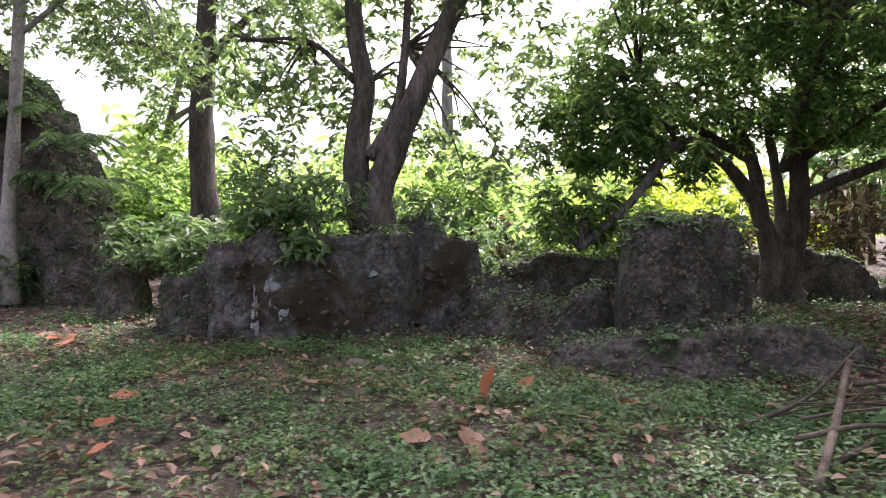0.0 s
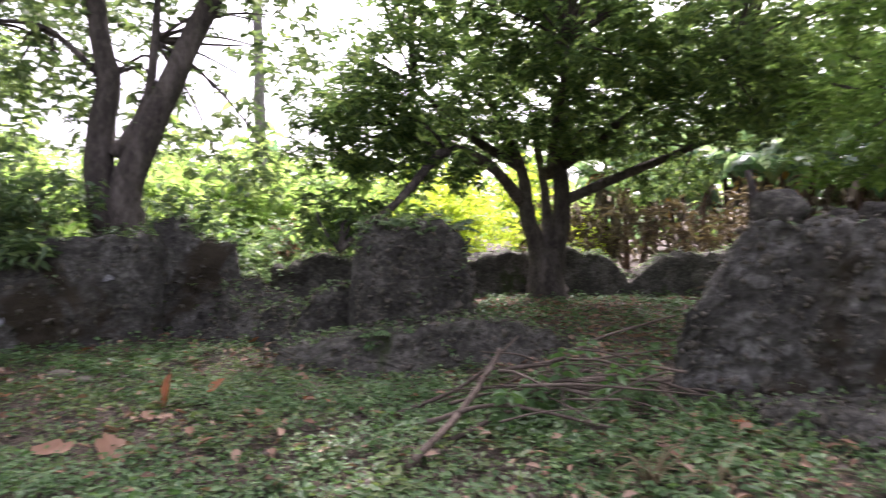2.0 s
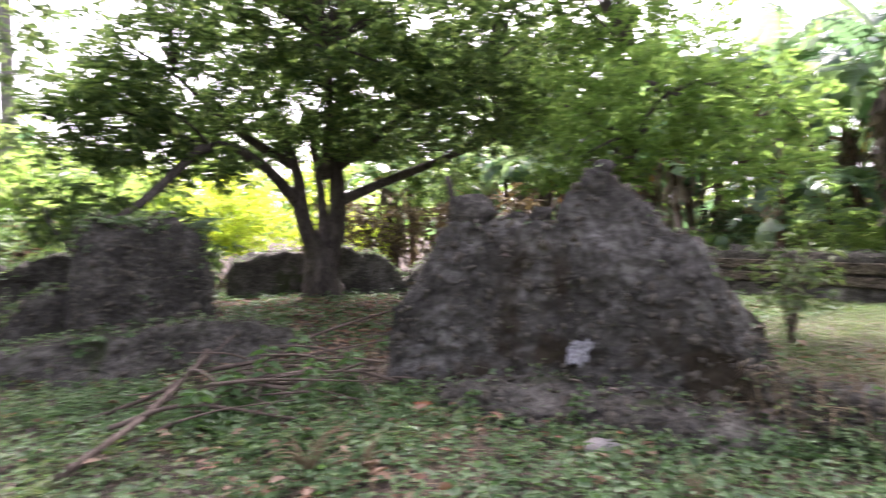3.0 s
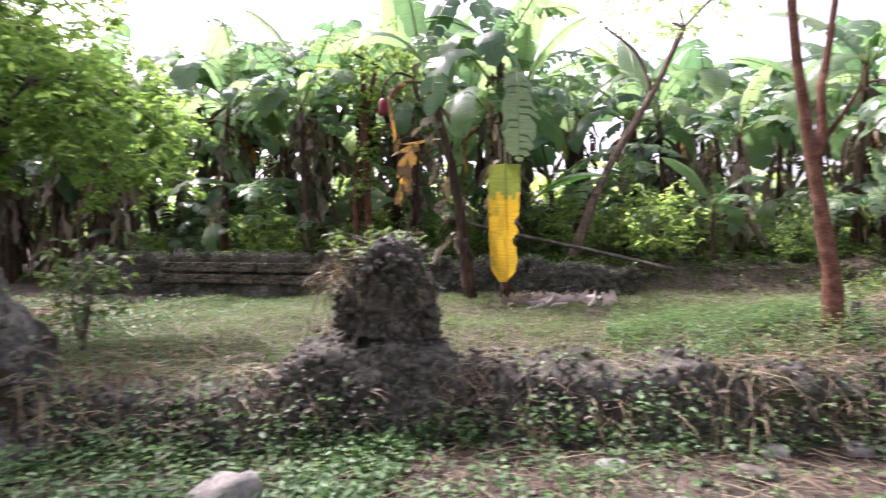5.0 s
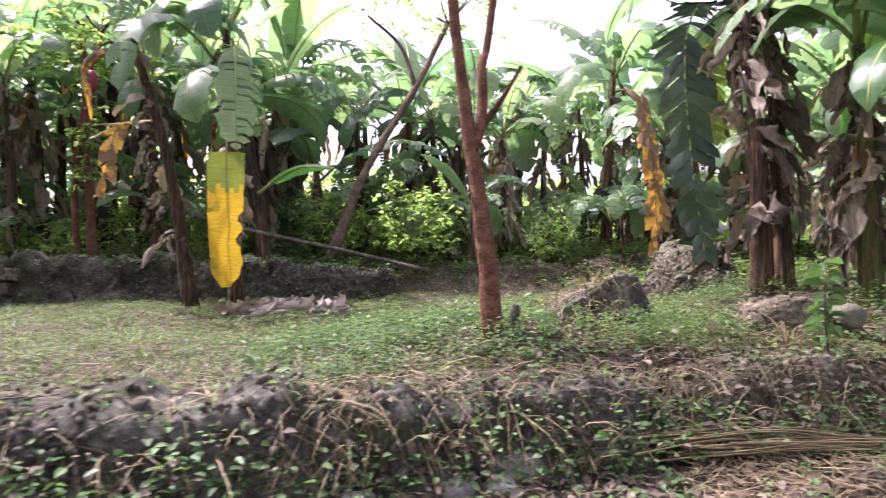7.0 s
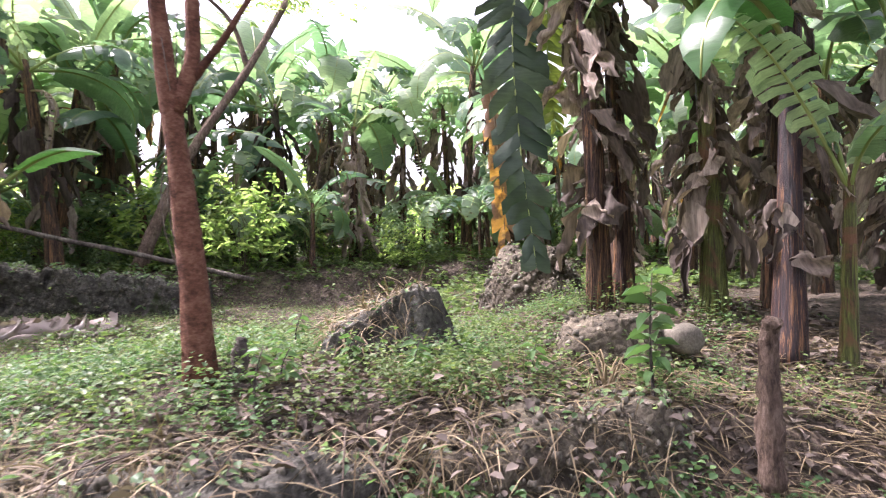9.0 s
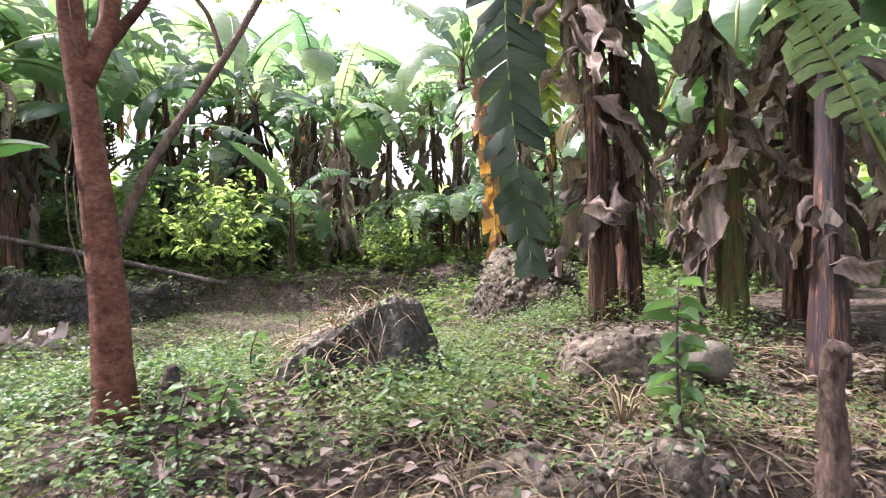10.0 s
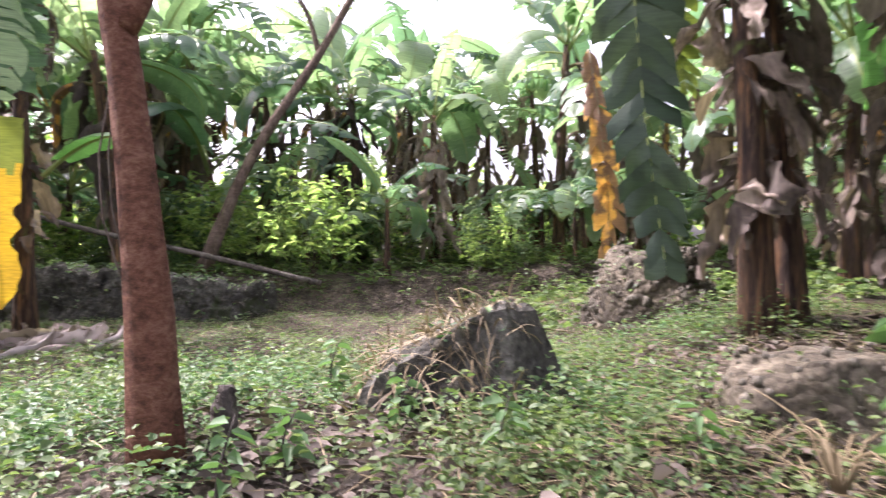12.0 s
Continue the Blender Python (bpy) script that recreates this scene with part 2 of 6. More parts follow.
LINE = ((3.2, 7.4), (5.1, 4.3), (6.7, 2.1), (7.8, -0.3), (8.5, -2.6), (8.95, -4.2), (9.3, -5.6), (9.5, -6.6), (9.3, -8.5), (8.5, -11.0))


def ease(a):
    a = np.clip(a, 0.0, 1.0)
    return a * a * (3 - 2 * a)


def inside(x, y):
    """Signed distance to the line of the low front wall, positive on the courtyard's side."""
    x, y = np.asarray(x, float), np.asarray(y, float)
    best, sign = np.full(x.shape, 1e9), np.ones(x.shape)
    for (ax, ay), (bx, by) in zip(LINE, LINE[1:]):
        dx, dy = bx - ax, by - ay
        u = np.clip(((x - ax) * dx + (y - ay) * dy) / (dx * dx + dy * dy), 0, 1)
        d = np.hypot(x - ax - u * dx, y - ay - u * dy)
        s = np.where(dx * (y - ay) - dy * (x - ax) > 0, 1.0, -1.0)
        near = d < best
        best, sign = np.where(near, d, best), np.where(near, s, sign)
    return best * sign


def height(x, y):
    x, y = np.asarray(x, float), np.asarray(y, float)
    inn = ease((inside(x, y) + 0.15) / 0.5)
    z = inn * 0.28 * ease((7 - y) / 5)
    z = z + inn * 0.39 * np.exp(-((x - 10.5) / 1.9) ** 2 - ((y + 4.5) / 2.2) ** 2)
    z = z + 0.6 * ease((x - 17.3 - 0.12 * np.maximum(0, -y)) / 1.6) * ease((14 - y) / 3)
    z = z + 0.55 * ease((-5.0 - y) / 3.4) * ease((x - 9) / 3) * (1 - 0.6 * ease((x - 16) / 3))
    z = z + 0.35 * ease((y - 13) / 6) * (1 - ease((x - 15) / 4))
    z = z + 0.3 * ease((x - 18) / 12) + 0.22 * ease((-8 - x) / 4)
    z = z + 0.05 * np.sin(x * 1.3 + 0.7 * y) * np.sin(y * 1.1 - 0.4 * x) + 0.02 * np.sin(3.1 * x + 1.0) * np.sin(2.7 * y)
    return z


def gz(x, y):
    return float(height(x, y))


def tube(pts, radii, sides=8, rnd=None, wob=0.0):
    """Vertices and quads of a tapered tube through pts."""
    pts = [Vector(p) for p in pts]
    vs, fs = [], []
    ref = Vector((0.31, 0.95, 0.1))
    for i, p in enumerate(pts):
        d = (pts[min(i + 1, len(pts) - 1)] - pts[max(i - 1, 0)]).normalized()
        a = d.cross(ref)
        a = (a if a.length > 0.05 else d.cross(Vector((1, 0, 0)))).normalized()
        b = d.cross(a)
        for k in range(sides):
            an = 2 * math.pi * k / sides
            r = radii[i] * (1 + (rnd.uniform(-wob, wob) if rnd else 0))
            vs.append(p + (a * math.cos(an) + b * math.sin(an)) * r)
    for i in range(len(pts) - 1):
        for k in range(sides):
            k2 = (k + 1) % sides
            fs.append((i * sides + k, i * sides + k2, (i + 1) * sides + k2, (i + 1) * sides + k))
    fs.append(tuple(range(sides))[::-1])
    fs.append(tuple(range((len(pts) - 1) * sides, len(pts) * sides)))
    return vs, fs


def join(pieces):
    vs, fs = [], []
    for v, f in pieces:
        o = len(vs)
        vs += list(v)
        fs += [tuple(i + o for i in q) for q in f]
    return vs, fs


def curve(pts, n):
    """n points on a smooth line through pts (Catmull-Rom)."""
    pts = [Vector(p) for p in pts]
    q = [pts[0] * 2 - pts[1]] + pts + [pts[-1] * 2 - pts[-2]]
    res = []
    for i in range(n):
        s = i / (n - 1) * (len(pts) - 1)
        k = min(int(s), len(pts) - 2)
        u = s - k
        a, b, c, d = q[k:k + 4]
        res.append(0.5 * (2 * b + (c - a) * u + (2 * a - 5 * b + 4 * c - d) * u * u + (3 * b - a - 3 * c + d) * u ** 3))
    return res


def stem_tube(pts, r0, r1, n=12, sides=8, rnd=None, wob=0.06, flare=0.0):
    c = curve(pts, n)
    rad = [r0 + (r1 - r0) * (i / (n - 1)) + flare * r0 * math.exp(-6.0 * i / (n - 1)) for i in range(n)]
    return tube(c, rad, sides, rnd, wob)


def unit(a):
    return a / np.maximum(np.linalg.norm(a, axis=-1, keepdims=True), 1e-6)


def leaves(P, D, L, W, rs, fold=0.25, droop=0.25, up=None, strip=False):
    """Leaf blades: six corners each, folded along the rib and bent down; returns vertices and quads."""
    n = len(P)
    D = unit(D)
    ref = np.tile((0.0, 0.0, 1.0), (n, 1)) if up is None else up
    ref = ref + rs.normal(0, 0.35, (n, 3))
    S = unit(np.cross(D, ref))
    N = unit(np.cross(S, D))
    L, W = L[:, None], W[:, None]
    mid1, mid2 = P + D * L * 0.35, P + D * L * 0.72 - np.array((0, 0, 1.0)) * L * droop * 0.35
    tip = P + D * L - np.array((0, 0, 1.0)) * L * droop
    V = np.stack([P, mid1 + S * W * 0.5 + N * W * fold, mid2 + S * W * 0.38 + N * W * fold, tip, mid2 - S * W * 0.38 + N * W * fold,
                  mid1 - S * W * 0.5 + N * W * fold], 1).reshape(-1, 3)
    o = np.arange(n)[:, None] * 6
    if strip:       # stalks: faces run across, so that they stay thin where they bend
        return V, np.concatenate([o + np.array([t]) for t in ((0, 1, 5), (1, 2, 5), (2, 4, 5), (2, 3, 4))], 0)
    F = np.concatenate([o + np.array([[0, 1, 2, 3]]), o + np.array([[0, 3, 4, 5]])], 0)
    return V, F


def merge(packs):
    V, F, o = [], [], 0
    for v, f in packs:
        V.append(v)
        F.append(f + o)
        o += len(v)
    return np.concatenate(V), np.concatenate(F)


def directions(n, rs, zlo=-0.4, zhi=0.8):
    a = rs.uniform(0, 2 * math.pi, n)
    z = rs.uniform(zlo, zhi, n)
    r = np.sqrt(np.maximum(0.05, 1 - z * z))
    return np.stack([r * np.cos(a), r * np.sin(a), z], 1)


def crown_leaves(blobs, rs, length, per=9, width=0.3, droop=0.35):
    """Whorls of leaves at twig ends inside uneven ellipsoids (centre, radii, number of twigs)."""
    packs = []
    for c, r, n in blobs:
        d = unit(rs.normal(0, 1, (n, 3)))
        rad = rs.uniform(0.35, 1.0, (n, 1)) ** 0.6
        lump = 1 + 0.28 * np.sin(d[:, :1] * 5 + c[0]) * np.sin(d[:, 1:2] * 6 + c[1]) + 0.15 * np.sin(d[:, 2:] * 9)
        tips = np.array(c) + d * rad * lump * np.array(r)
        P = np.repeat(tips, per, 0) + rs.normal(0, length * 0.25, (n * per, 3))
        D = directions(n * per, rs, -0.6, 0.5)
        packs.append(leaves(P, D, rs.uniform(0.6, 1.15, n * per) * length, rs.uniform(0.8, 1.2, n * per) * length * width, rs, 0.15, droop))
    return merge(packs)


def rock_mesh(name, mat, rnd, size=(1, 1, 0.7), rings=5, seg=8, lump=0.22):
    vs, fs = [], []
    off = Vector((rnd.uniform(-50, 50), rnd.uniform(-50, 50), rnd.uniform(-50, 50)))
    for i in range(rings + 1):
        th = math.pi * i / rings
        for k in range(seg):
            ph = 2 * math.pi * k / seg
            d = Vector((math.sin(th) * math.cos(ph), math.sin(th) * math.sin(ph), math.cos(th)))
            d = Vector([math.copysign(abs(c) ** 0.72, c) for c in d])
            r = 1 + lump * 2 * noise.noise(d * 1.3 + off) + 0.3 * lump * noise.noise(d * 4 + off)
            vs.append((d.x * r * size[0], d.y * r * size[1], d.z * r * size[2]))
    for i in range(rings):
        for k in range(seg):
            k2 = (k + 1) % seg
            fs.append((i * seg + k, (i + 1) * seg + k, (i + 1) * seg + k2, i * seg + k2))
    me = mesh_of(name, vs, fs, mat)
    return me


# ---- ground: one sheet to the horizon, finer where one walks ----
def ground_sheet():
    xs = np.concatenate([-np.geomspace(600, 12, 14), np.arange(-11.5, 30, 0.16), np.geomspace(30.5, 600, 14)])
    ys = np.concatenate([-np.geomspace(600, 14, 14), np.arange(-13.5, 22, 0.16), np.geomspace(22.5, 600, 14)])
    X, Y = np.meshgrid(xs, ys)
    Z = height(X, Y)
    rs = np.random.RandomState(2)
    near = (np.abs(X - 9) < 20) & (np.abs(Y - 4) < 17)
    Z = Z + np.where(near, rs.uniform(-0.018, 0.018, Z.shape), 0)
    V = np.stack([X, Y, Z], -1).reshape(-1, 3)
    w, h = len(xs), len(ys)
    i = (np.arange(h - 1)[:, None] * w + np.arange(w - 1)[None, :]).ravel()
    F = np.stack([i, i + 1, i + w + 1, i + w], 1)
    return tagged(new("ground", mesh_of("ground", V, F, M_SOIL)), "brown soil with leaf litter and patches of weeds", "ground", "", "structure")


ground_sheet()


# ---- ruined walls ----
STONES = [rock_mesh("stone", M_RUBBLE, random.Random(40 + k), (1, 0.8, 0.65), 4, 6) for k in range(5)]


def ruin(name, pts, tops, thick, label, mat=M_RUIN, seed=0, flare=0.25, rough=0.13, stones=80, pebbles=400, res=0.09, sink=0.15, ends=0.35, size=(0.03, 0.09), crags=1.0, leafy=0, leaf_size=0.07):
    """A broken rubble wall along pts (x, y); tops: heights above datum along its length; it widens towards its foot and wears round at the ends."""
    rnd = random.Random(seed)
    stones, pebbles = int(stones * 0.8), int(pebbles * 1.8)
    root = thing(name, (pts[0][0], pts[0][1], 0), label, "ruined wall")
    length = sum(math.hypot(b[0] - a[0], b[1] - a[1]) for a, b in zip(pts, pts[1:]))
    nu = max(10, int(length / res))
    line = curve([(x, y, 0) for x, y in pts], nu)
    tallest = max(tops)
    nv = max(26, min(90, int((2 * tallest + thick) / (res * 1.1))))
    off = Vector((seed * 7.3, seed * 3.1, 1.7))
    vs, fs, surf = [], [], []
    for i in range(nu):
        p = line[i]
        d = (line[min(i + 1, nu - 1)] - line[max(i - 1, 0)]).normalized()
        nrm = Vector((d.y, -d.x, 0))
        s = i / (nu - 1)
        k = s * (len(tops) - 1)
        k0 = min(int(k), len(tops) - 2)
        top = tops[k0] + (tops[k0 + 1] - tops[k0]) * (k - k0)
        top += 0.24 * min(1.0, top / 1.3) * noise.noise(Vector((p.x * 2.3, p.y * 2.3, seed))) + 0.08 * noise.noise(Vector((p.x * 7, p.y * 7, seed)))
        e = min(s, 1 - s) * length
        ef = min(1.0, 0.25 + 0.75 * e / ends) if ends > 0 else 1.0
        g = gz(p.x, p.y) - sink
        top = max(top, g + 0.08)
        if i in (0, nu - 1):
            ef = 0.02
            top = g + (top - g) * 0.6
        for j in range(nv):
            v = j / (nv - 1)
            # front face up, across the top, back face down
            if v < 0.42:
                h, side = v / 0.42, 1.0
            elif v > 0.58:
                h, side = (1 - v) / 0.42, -1.0
            else:
                h, side = 1.0, (0.5 - v) / 0.08
            half = thick * 0.5 * ef * (1 + flare * (1 - h) ** 2 * 2) * (1 - 0.12 * max(0, h - 0.85) / 0.15)
            z = g + (top - g) * h
            q = p + nrm * (half * side) + Vector((0, 0, z))
            nv1 = noise.noise_vector(q * 1.7 + off) * rough * 0.8 + noise.noise_vector(q * 5.0 + off) * rough * 0.4 + noise.noise_vector(q * 13.0 + off) * rough * 0.22
            da = noise.voronoi(q * 6.5 + off)[0]
            db = noise.voronoi(q * 15.0 + off)[0]
            crag = min(da[1] - da[0], 0.5) * 0.13 + min(db[1] - db[0], 0.5) * 0.09
            out = nrm * side + Vector((0, 0, 0.6 if h > 0.95 else 0.0))
            q = q + (nv1 + out * (crag * crags)) * ef
            vs.append((q.x - pts[0][0], q.y - pts[0][1], q.z))
            if 0 < i < nu - 1 and h > 0.12:
                surf.append((len(vs) - 1, nrm * side if abs(side) == 1 else Vector((0, 0, 1))))
    for i in range(nu - 1):
        for j in range(nv - 1):
            a = i * nv + j
            fs.append((a, a + nv, a + nv + 1, a + 1))
    part("masonry", mesh_of("masonry", vs, fs, mat), root)
    for _ in range(stones):
        k, nr = rnd.choice(surf)
        s = rnd.uniform(*size) * 0.75
        ob = part("stone", rnd.choice(STONES), root)
        ob.matrix_basis = Matrix.Translation(Vector(vs[k]) - nr * s * 0.25) @ Euler((rnd.uniform(0, 6), rnd.uniform(0, 6), rnd.uniform(0, 6))).to_matrix().to_4x4() @ Matrix.Diagonal((s, s, s * 0.8, 1))
    if pebbles:
        pv, pf = [], []
        unit_rock = [(1, 0, 0), (-1, 0, 0), (0, 1, 0), (0, -1, 0), (0, 0, 1), (0, 0, -1)]
        tri = [(0, 2, 4), (2, 1, 4), (1, 3, 4), (3, 0, 4), (2, 0, 5), (1, 2, 5), (3, 1, 5), (0, 3, 5)]
        for _ in range(pebbles):
            k, nr = rnd.choice(surf)
            s = rnd.uniform(0.012, 0.035)
            o = len(pv)
            rot = Euler((rnd.uniform(0, 6), rnd.uniform(0, 6), rnd.uniform(0, 6))).to_matrix()
            c = Vector(vs[k]) + Vector((rnd.uniform(-.05, .05), rnd.uniform(-.05, .05), rnd.uniform(-.05, .05)))
            pv += [c + rot @ Vector((x * s * rnd.uniform(.6, 1.3), y * s, z * s * 0.7)) for x, y, z in unit_rock]
            pf += [tuple(i + o for i in t) for t in tri]
        ob = part("pebble_layer", mesh_of("pebbles", pv, pf, M_RUBBLE), root)
        tagged(ob, kind="stuff")
    if leafy:
        rs = np.random.RandomState(seed)
        ups = [vs[k] for k, nr in surf if nr.z > 0.5 or rnd.random() < 0.05]
        P = np.array([ups[i] for i in rs.randint(0, len(ups), leafy)]) + rs.normal(0, 0.04, (leafy, 3))
        V, F = leaves(P, directions(leafy, rs, -0.4, 0.9), rs.uniform(0.5, 1.3, leafy) * leaf_size, rs.uniform(0.3, 0.7, leafy) * leaf_size, rs, 0.12, 0.3)
        dead = leafy // 5
        Q = np.array([ups[i] for i in rs.randint(0, len(ups), dead)]) + rs.normal(0, 0.03, (dead, 3))
        V2, F2 = leaves(Q, directions(dead, rs, -0.5, 0.4), rs.uniform(0.05, 0.13, dead), rs.uniform(0.025, 0.06, dead), rs, 0.3, 0.2)
        tagged(part("leaf_cover", mesh_of("leaf_cover", V2, F2, M_GREYLITTER), root), kind="stuff")
        tagged(part("creeper_growth", mesh_of("creeper_growth", V, F, M_SHRUB), root), kind="stuff")
    return root

ruin("ruined_wall", [(-3.5, 9.15), (-2.2, 9.0), (-0.9, 9.25), (-0.7, 9.9), (0.65, 9.85)], [1.25, 1.45, 1.45, 1.4, 1.55, 1.65, 1.45], 0.6,
     "dark mossy rubble wall with flaking lime plaster", M_PLASTER, 1, leafy=900, leaf_size=0.10, flare=0.1, rough=0.12, stones=110, pebbles=500)
ruin("ruined_wall", [(0.5, 9.9), (1.4, 8.9), (2.2, 7.9)], [0.9, 0.5, 0.45, 0.8], 0.9, "collapsed rubble heap between broken walls", M_RUIN, 2, leafy=900, leaf_size=0.08, flare=0.6, stones=60, pebbles=400)
ruin("ruined_wall", [(2.1, 7.5), (2.9, 7.6), (3.75, 7.9)], [1.2, 1.58, 1.66, 1.7, 1.5, 0.75], 0.72, "dark broken stump of rubble wall topped with ferns", M_RUIN, 3, leafy=700, leaf_size=0.10, flare=0.45, stones=140, pebbles=700, ends=0.2)
ruin("ruined_wall", [(1.2, 7.2), (2.6, 6.85), (4.1, 6.95), (4.7, 7.2)], [0.15, 0.4, 0.5, 0.32, 0.1], 0.7, "low rubble spilled at the foot of a broken wall", M_RUIN, 4, leafy=1200, leaf_size=0.07, flare=0.7, stones=90, pebbles=600)
ruin("ruined_wall", [(1.0, 11.6), (2.3, 11.3), (3.4, 11.6)], [0.9, 1.15, 1.1, 0.9], 0.7, "low overgrown rubble wall under the mango tree", M_RUIN, 5, leafy=500, leaf_size=0.10, flare=0.5, stones=30, pebbles=100)
ruin("ruined_wall", [(-12.5, 13.2), (-9.9, 14.0), (-8.4, 13.6), (-7.0, 12.8)], [6.2, 5.9, 4.7, 3.2, 1.4], 1.0, "tall overgrown dark rubble wall with hanging roots", M_RUIN, 6, leafy=1500, leaf_size=0.16, flare=0.2, rough=0.24, stones=90, pebbles=200, res=0.14, size=(0.06, 0.2))
ruin("ruined_wall", [(-5.9, 13.0), (-5.3, 12.9), (-4.8, 13.2)], [1.2, 1.4, 1.3], 0.5, "small dark rubble pier among shrubs", M_RUIN, 7, leafy=200, leaf_size=0.10, stones=20, pebbles=60)
ruin("ruined_wall", [(-6.4, 11.4), (-5.6, 11.9)], [0.9, 0.7], 0.7, "low dark rubble stub covered in weeds", M_RUIN, 17, leafy=300, leaf_size=0.10, stones=20, pebbles=60)
ruin("ruined_wall", [(-4.6, 10.3), (-3.6, 9.5), (-3.2, 9.2)], [0.75, 0.95, 1.1], 0.6, "dark hollowed rubble at the end of a wall", M_RUIN, 8, leafy=300, leaf_size=0.10, stones=30, pebbles=120)
ruin("ruined_wall", [(5.2, 14.0), (7.2, 14.6), (8.6, 14.2), (9.35, 13.9), (10.2, 13.6), (11.8, 13.2), (13.5, 12.8)], [1.0, 1.1, 1.15, 1.1, 0.35, 1.0, 1.15, 1.1], 0.55,
     "low dark rubble wall with a dip in its top", M_RUIN, 9, leafy=900, leaf_size=0.09, flare=0.2, stones=60, pebbles=200, res=0.12)
# the great broken wall beside the path
ruin("ruined_wall", [(4.95, 4.85), (5.6, 4.2), (6.2, 3.35), (6.7, 2.45), (7.1, 1.7)], [0.45, 1.1, 1.55, 1.56, 1.58, 1.55, 2.1, 1.72, 1.35, 0.8, 0.5, 0.3], 0.42,
     "tall broken rubble wall with dark plaster and exposed stones", M_PLASTER, 10, leafy=260, leaf_size=0.07, flare=0.3, rough=0.12, crags=0.8, stones=220, pebbles=900, res=0.045, size=(0.03, 0.1), ends=0.15)
ruin("ruined_wall", [(5.0, 4.2), (5.9, 2.9), (6.75, 1.6)], [0.1, 0.24, 0.22, 0.14], 0.9, "rubble and stones spilled at the foot of the broken wall", M_RUIN, 11, leafy=500, leaf_size=0.07, flare=0.6, stones=180, pebbles=700)


def wall_post():
    """A splintered post and a boulder left on top of the broken wall."""
    rnd = random.Random(4)
    v, f = stem_tube([(0, 0, -0.3), (0.02, 0, 0.2), (-0.03, 0.02, 0.5)], 0.05, 0.03, 8, 7, rnd, 0.15)
    ob = new("wooden_post", mesh_of("wooden_post", v, f, M_BARK))
    ob.location = (5.42, 4.4, 1.6)
    tagged(ob, "dark splintered post standing on the broken wall", "post")
    ob = new("boulder", rock_mesh("boulder", M_RUIN, rnd, (0.2, 0.17, 0.17), 8, 12))
    ob.location = (5.56, 4.22, 1.74)
    tagged(ob, "dark rounded boulder resting on the broken wall", "boulder")
    for k, (x, y, z, r) in enumerate(((5.85, 3.87, 1.68, 0.09), (5.98, 3.68, 1.7, 0.11), (6.28, 3.2, 2.12, 0.1))):
        ob = new("wall_block", rock_mesh("wall_block", M_RUIN, rnd, (r, r * 0.8, r * 0.75), 6, 8, 0.15))
        ob.location = (x, y, z)
        tagged(ob, "dark loose block on the broken wall", "stone block")


wall_post()
# the low front wall with its pillar
ruin("ruined_wall", [(6.9, 1.9), (7.4, 0.8), (7.75, 0.1)], [0.4, 0.33, 0.36, 0.5], 0.5, "low rubble wall overgrown with creepers", M_RUIN, 12, crags=0.6, leafy=260, leaf_size=0.06, flare=0.5, stones=90, pebbles=500)
ruin("ruined_wall", [(7.55, 0.65), (7.85, -0.15), (8.05, -1.0)], [0.42, 0.66, 0.7, 0.5], 0.75, "rubble base of a broken pillar", M_RUIN, 13, flare=0.25, stones=150, pebbles=700, res=0.05)
ruin("broken_pillar", [(7.9, 0.12), (8.02, -0.3), (8.12, -0.72)], [1.05, 1.34, 1.47, 1.38, 1.1], 0.88, "dark rubble pillar cap covered with dry creepers", M_RUIN, 14, leafy=260, leaf_size=0.06, flare=-0.26, stones=120, pebbles=600, res=0.045, ends=0.32, sink=-0.56)
ruin("ruined_wall", [(8.05, -0.9), (8.45, -2.5), (8.85, -3.8), (9.2, -5.2)], [0.55, 0.56, 0.5, 0.47, 0.5, 0.45], 0.55, "low rubble wall hung with dry creepers", M_RUIN, 15, crags=0.6, leafy=500, leaf_size=0.07, flare=0.4, stones=200, pebbles=900, res=0.06)
ruin("ruined_wall", [(9.2, -5.3), (9.45, -6.2), (9.6, -6.9)], [0.5, 0.55, 0.5], 0.5, "low rubble wall buried in weeds", M_EARTH, 16, leafy=250, leaf_size=0.06, flare=0.5, stones=60, pebbles=400)
# the long wall across the courtyard
ruin("ruined_wall", [(17.4, 13.0), (17.4, 6.0), (17.6, 1.0), (18.0, -2.6)], [1.05, 1.15, 1.12, 1.1, 1.1, 0.95, 0.8], 0.5, "long low dark masonry wall across the courtyard", M_RUIN, 18, leafy=1400, leaf_size=0.10, flare=0.15, rough=0.1, stones=120, pebbles=700, res=0.08, crags=1.3)


def slab_courses():
    """Flat weathered courses that show on the long wall."""
    rnd = random.Random(9)
    root = thing("wall_course", (17.1, 5.0, 0), "flat weathered brown masonry courses", "masonry")
    for z, y0, y1 in ((0.52, 5.1, 9.5), (0.82, 4.9, 9.2), (0.5, 10.0, 12.5)):
        y = y0
        while y < y1:
            w = rnd.uniform(0.7, 1.3)
            bm = bmesh.new()
            bmesh.ops.create_cube(bm, size=1)
            bmesh.ops.scale(bm, vec=(0.22, w - 0.02, 0.24), verts=bm.verts)
            bmesh.ops.bevel(bm, geom=bm.edges[:], offset=0.02, segments=1, affect="EDGES")
            for v in bm.verts:
                v.co += noise.noise_vector(v.co * 6 + Vector((y, z, 0))) * 0.02
            me = bpy.data.meshes.new("slab")
            bm.to_mesh(me)
            bm.free()
            me.materials.append(M_EARTH)
            ob = part("slab", me, root)
            ob.location = (rnd.uniform(-0.02, 0.02), y + w / 2 - 5.0, z)
            y += w


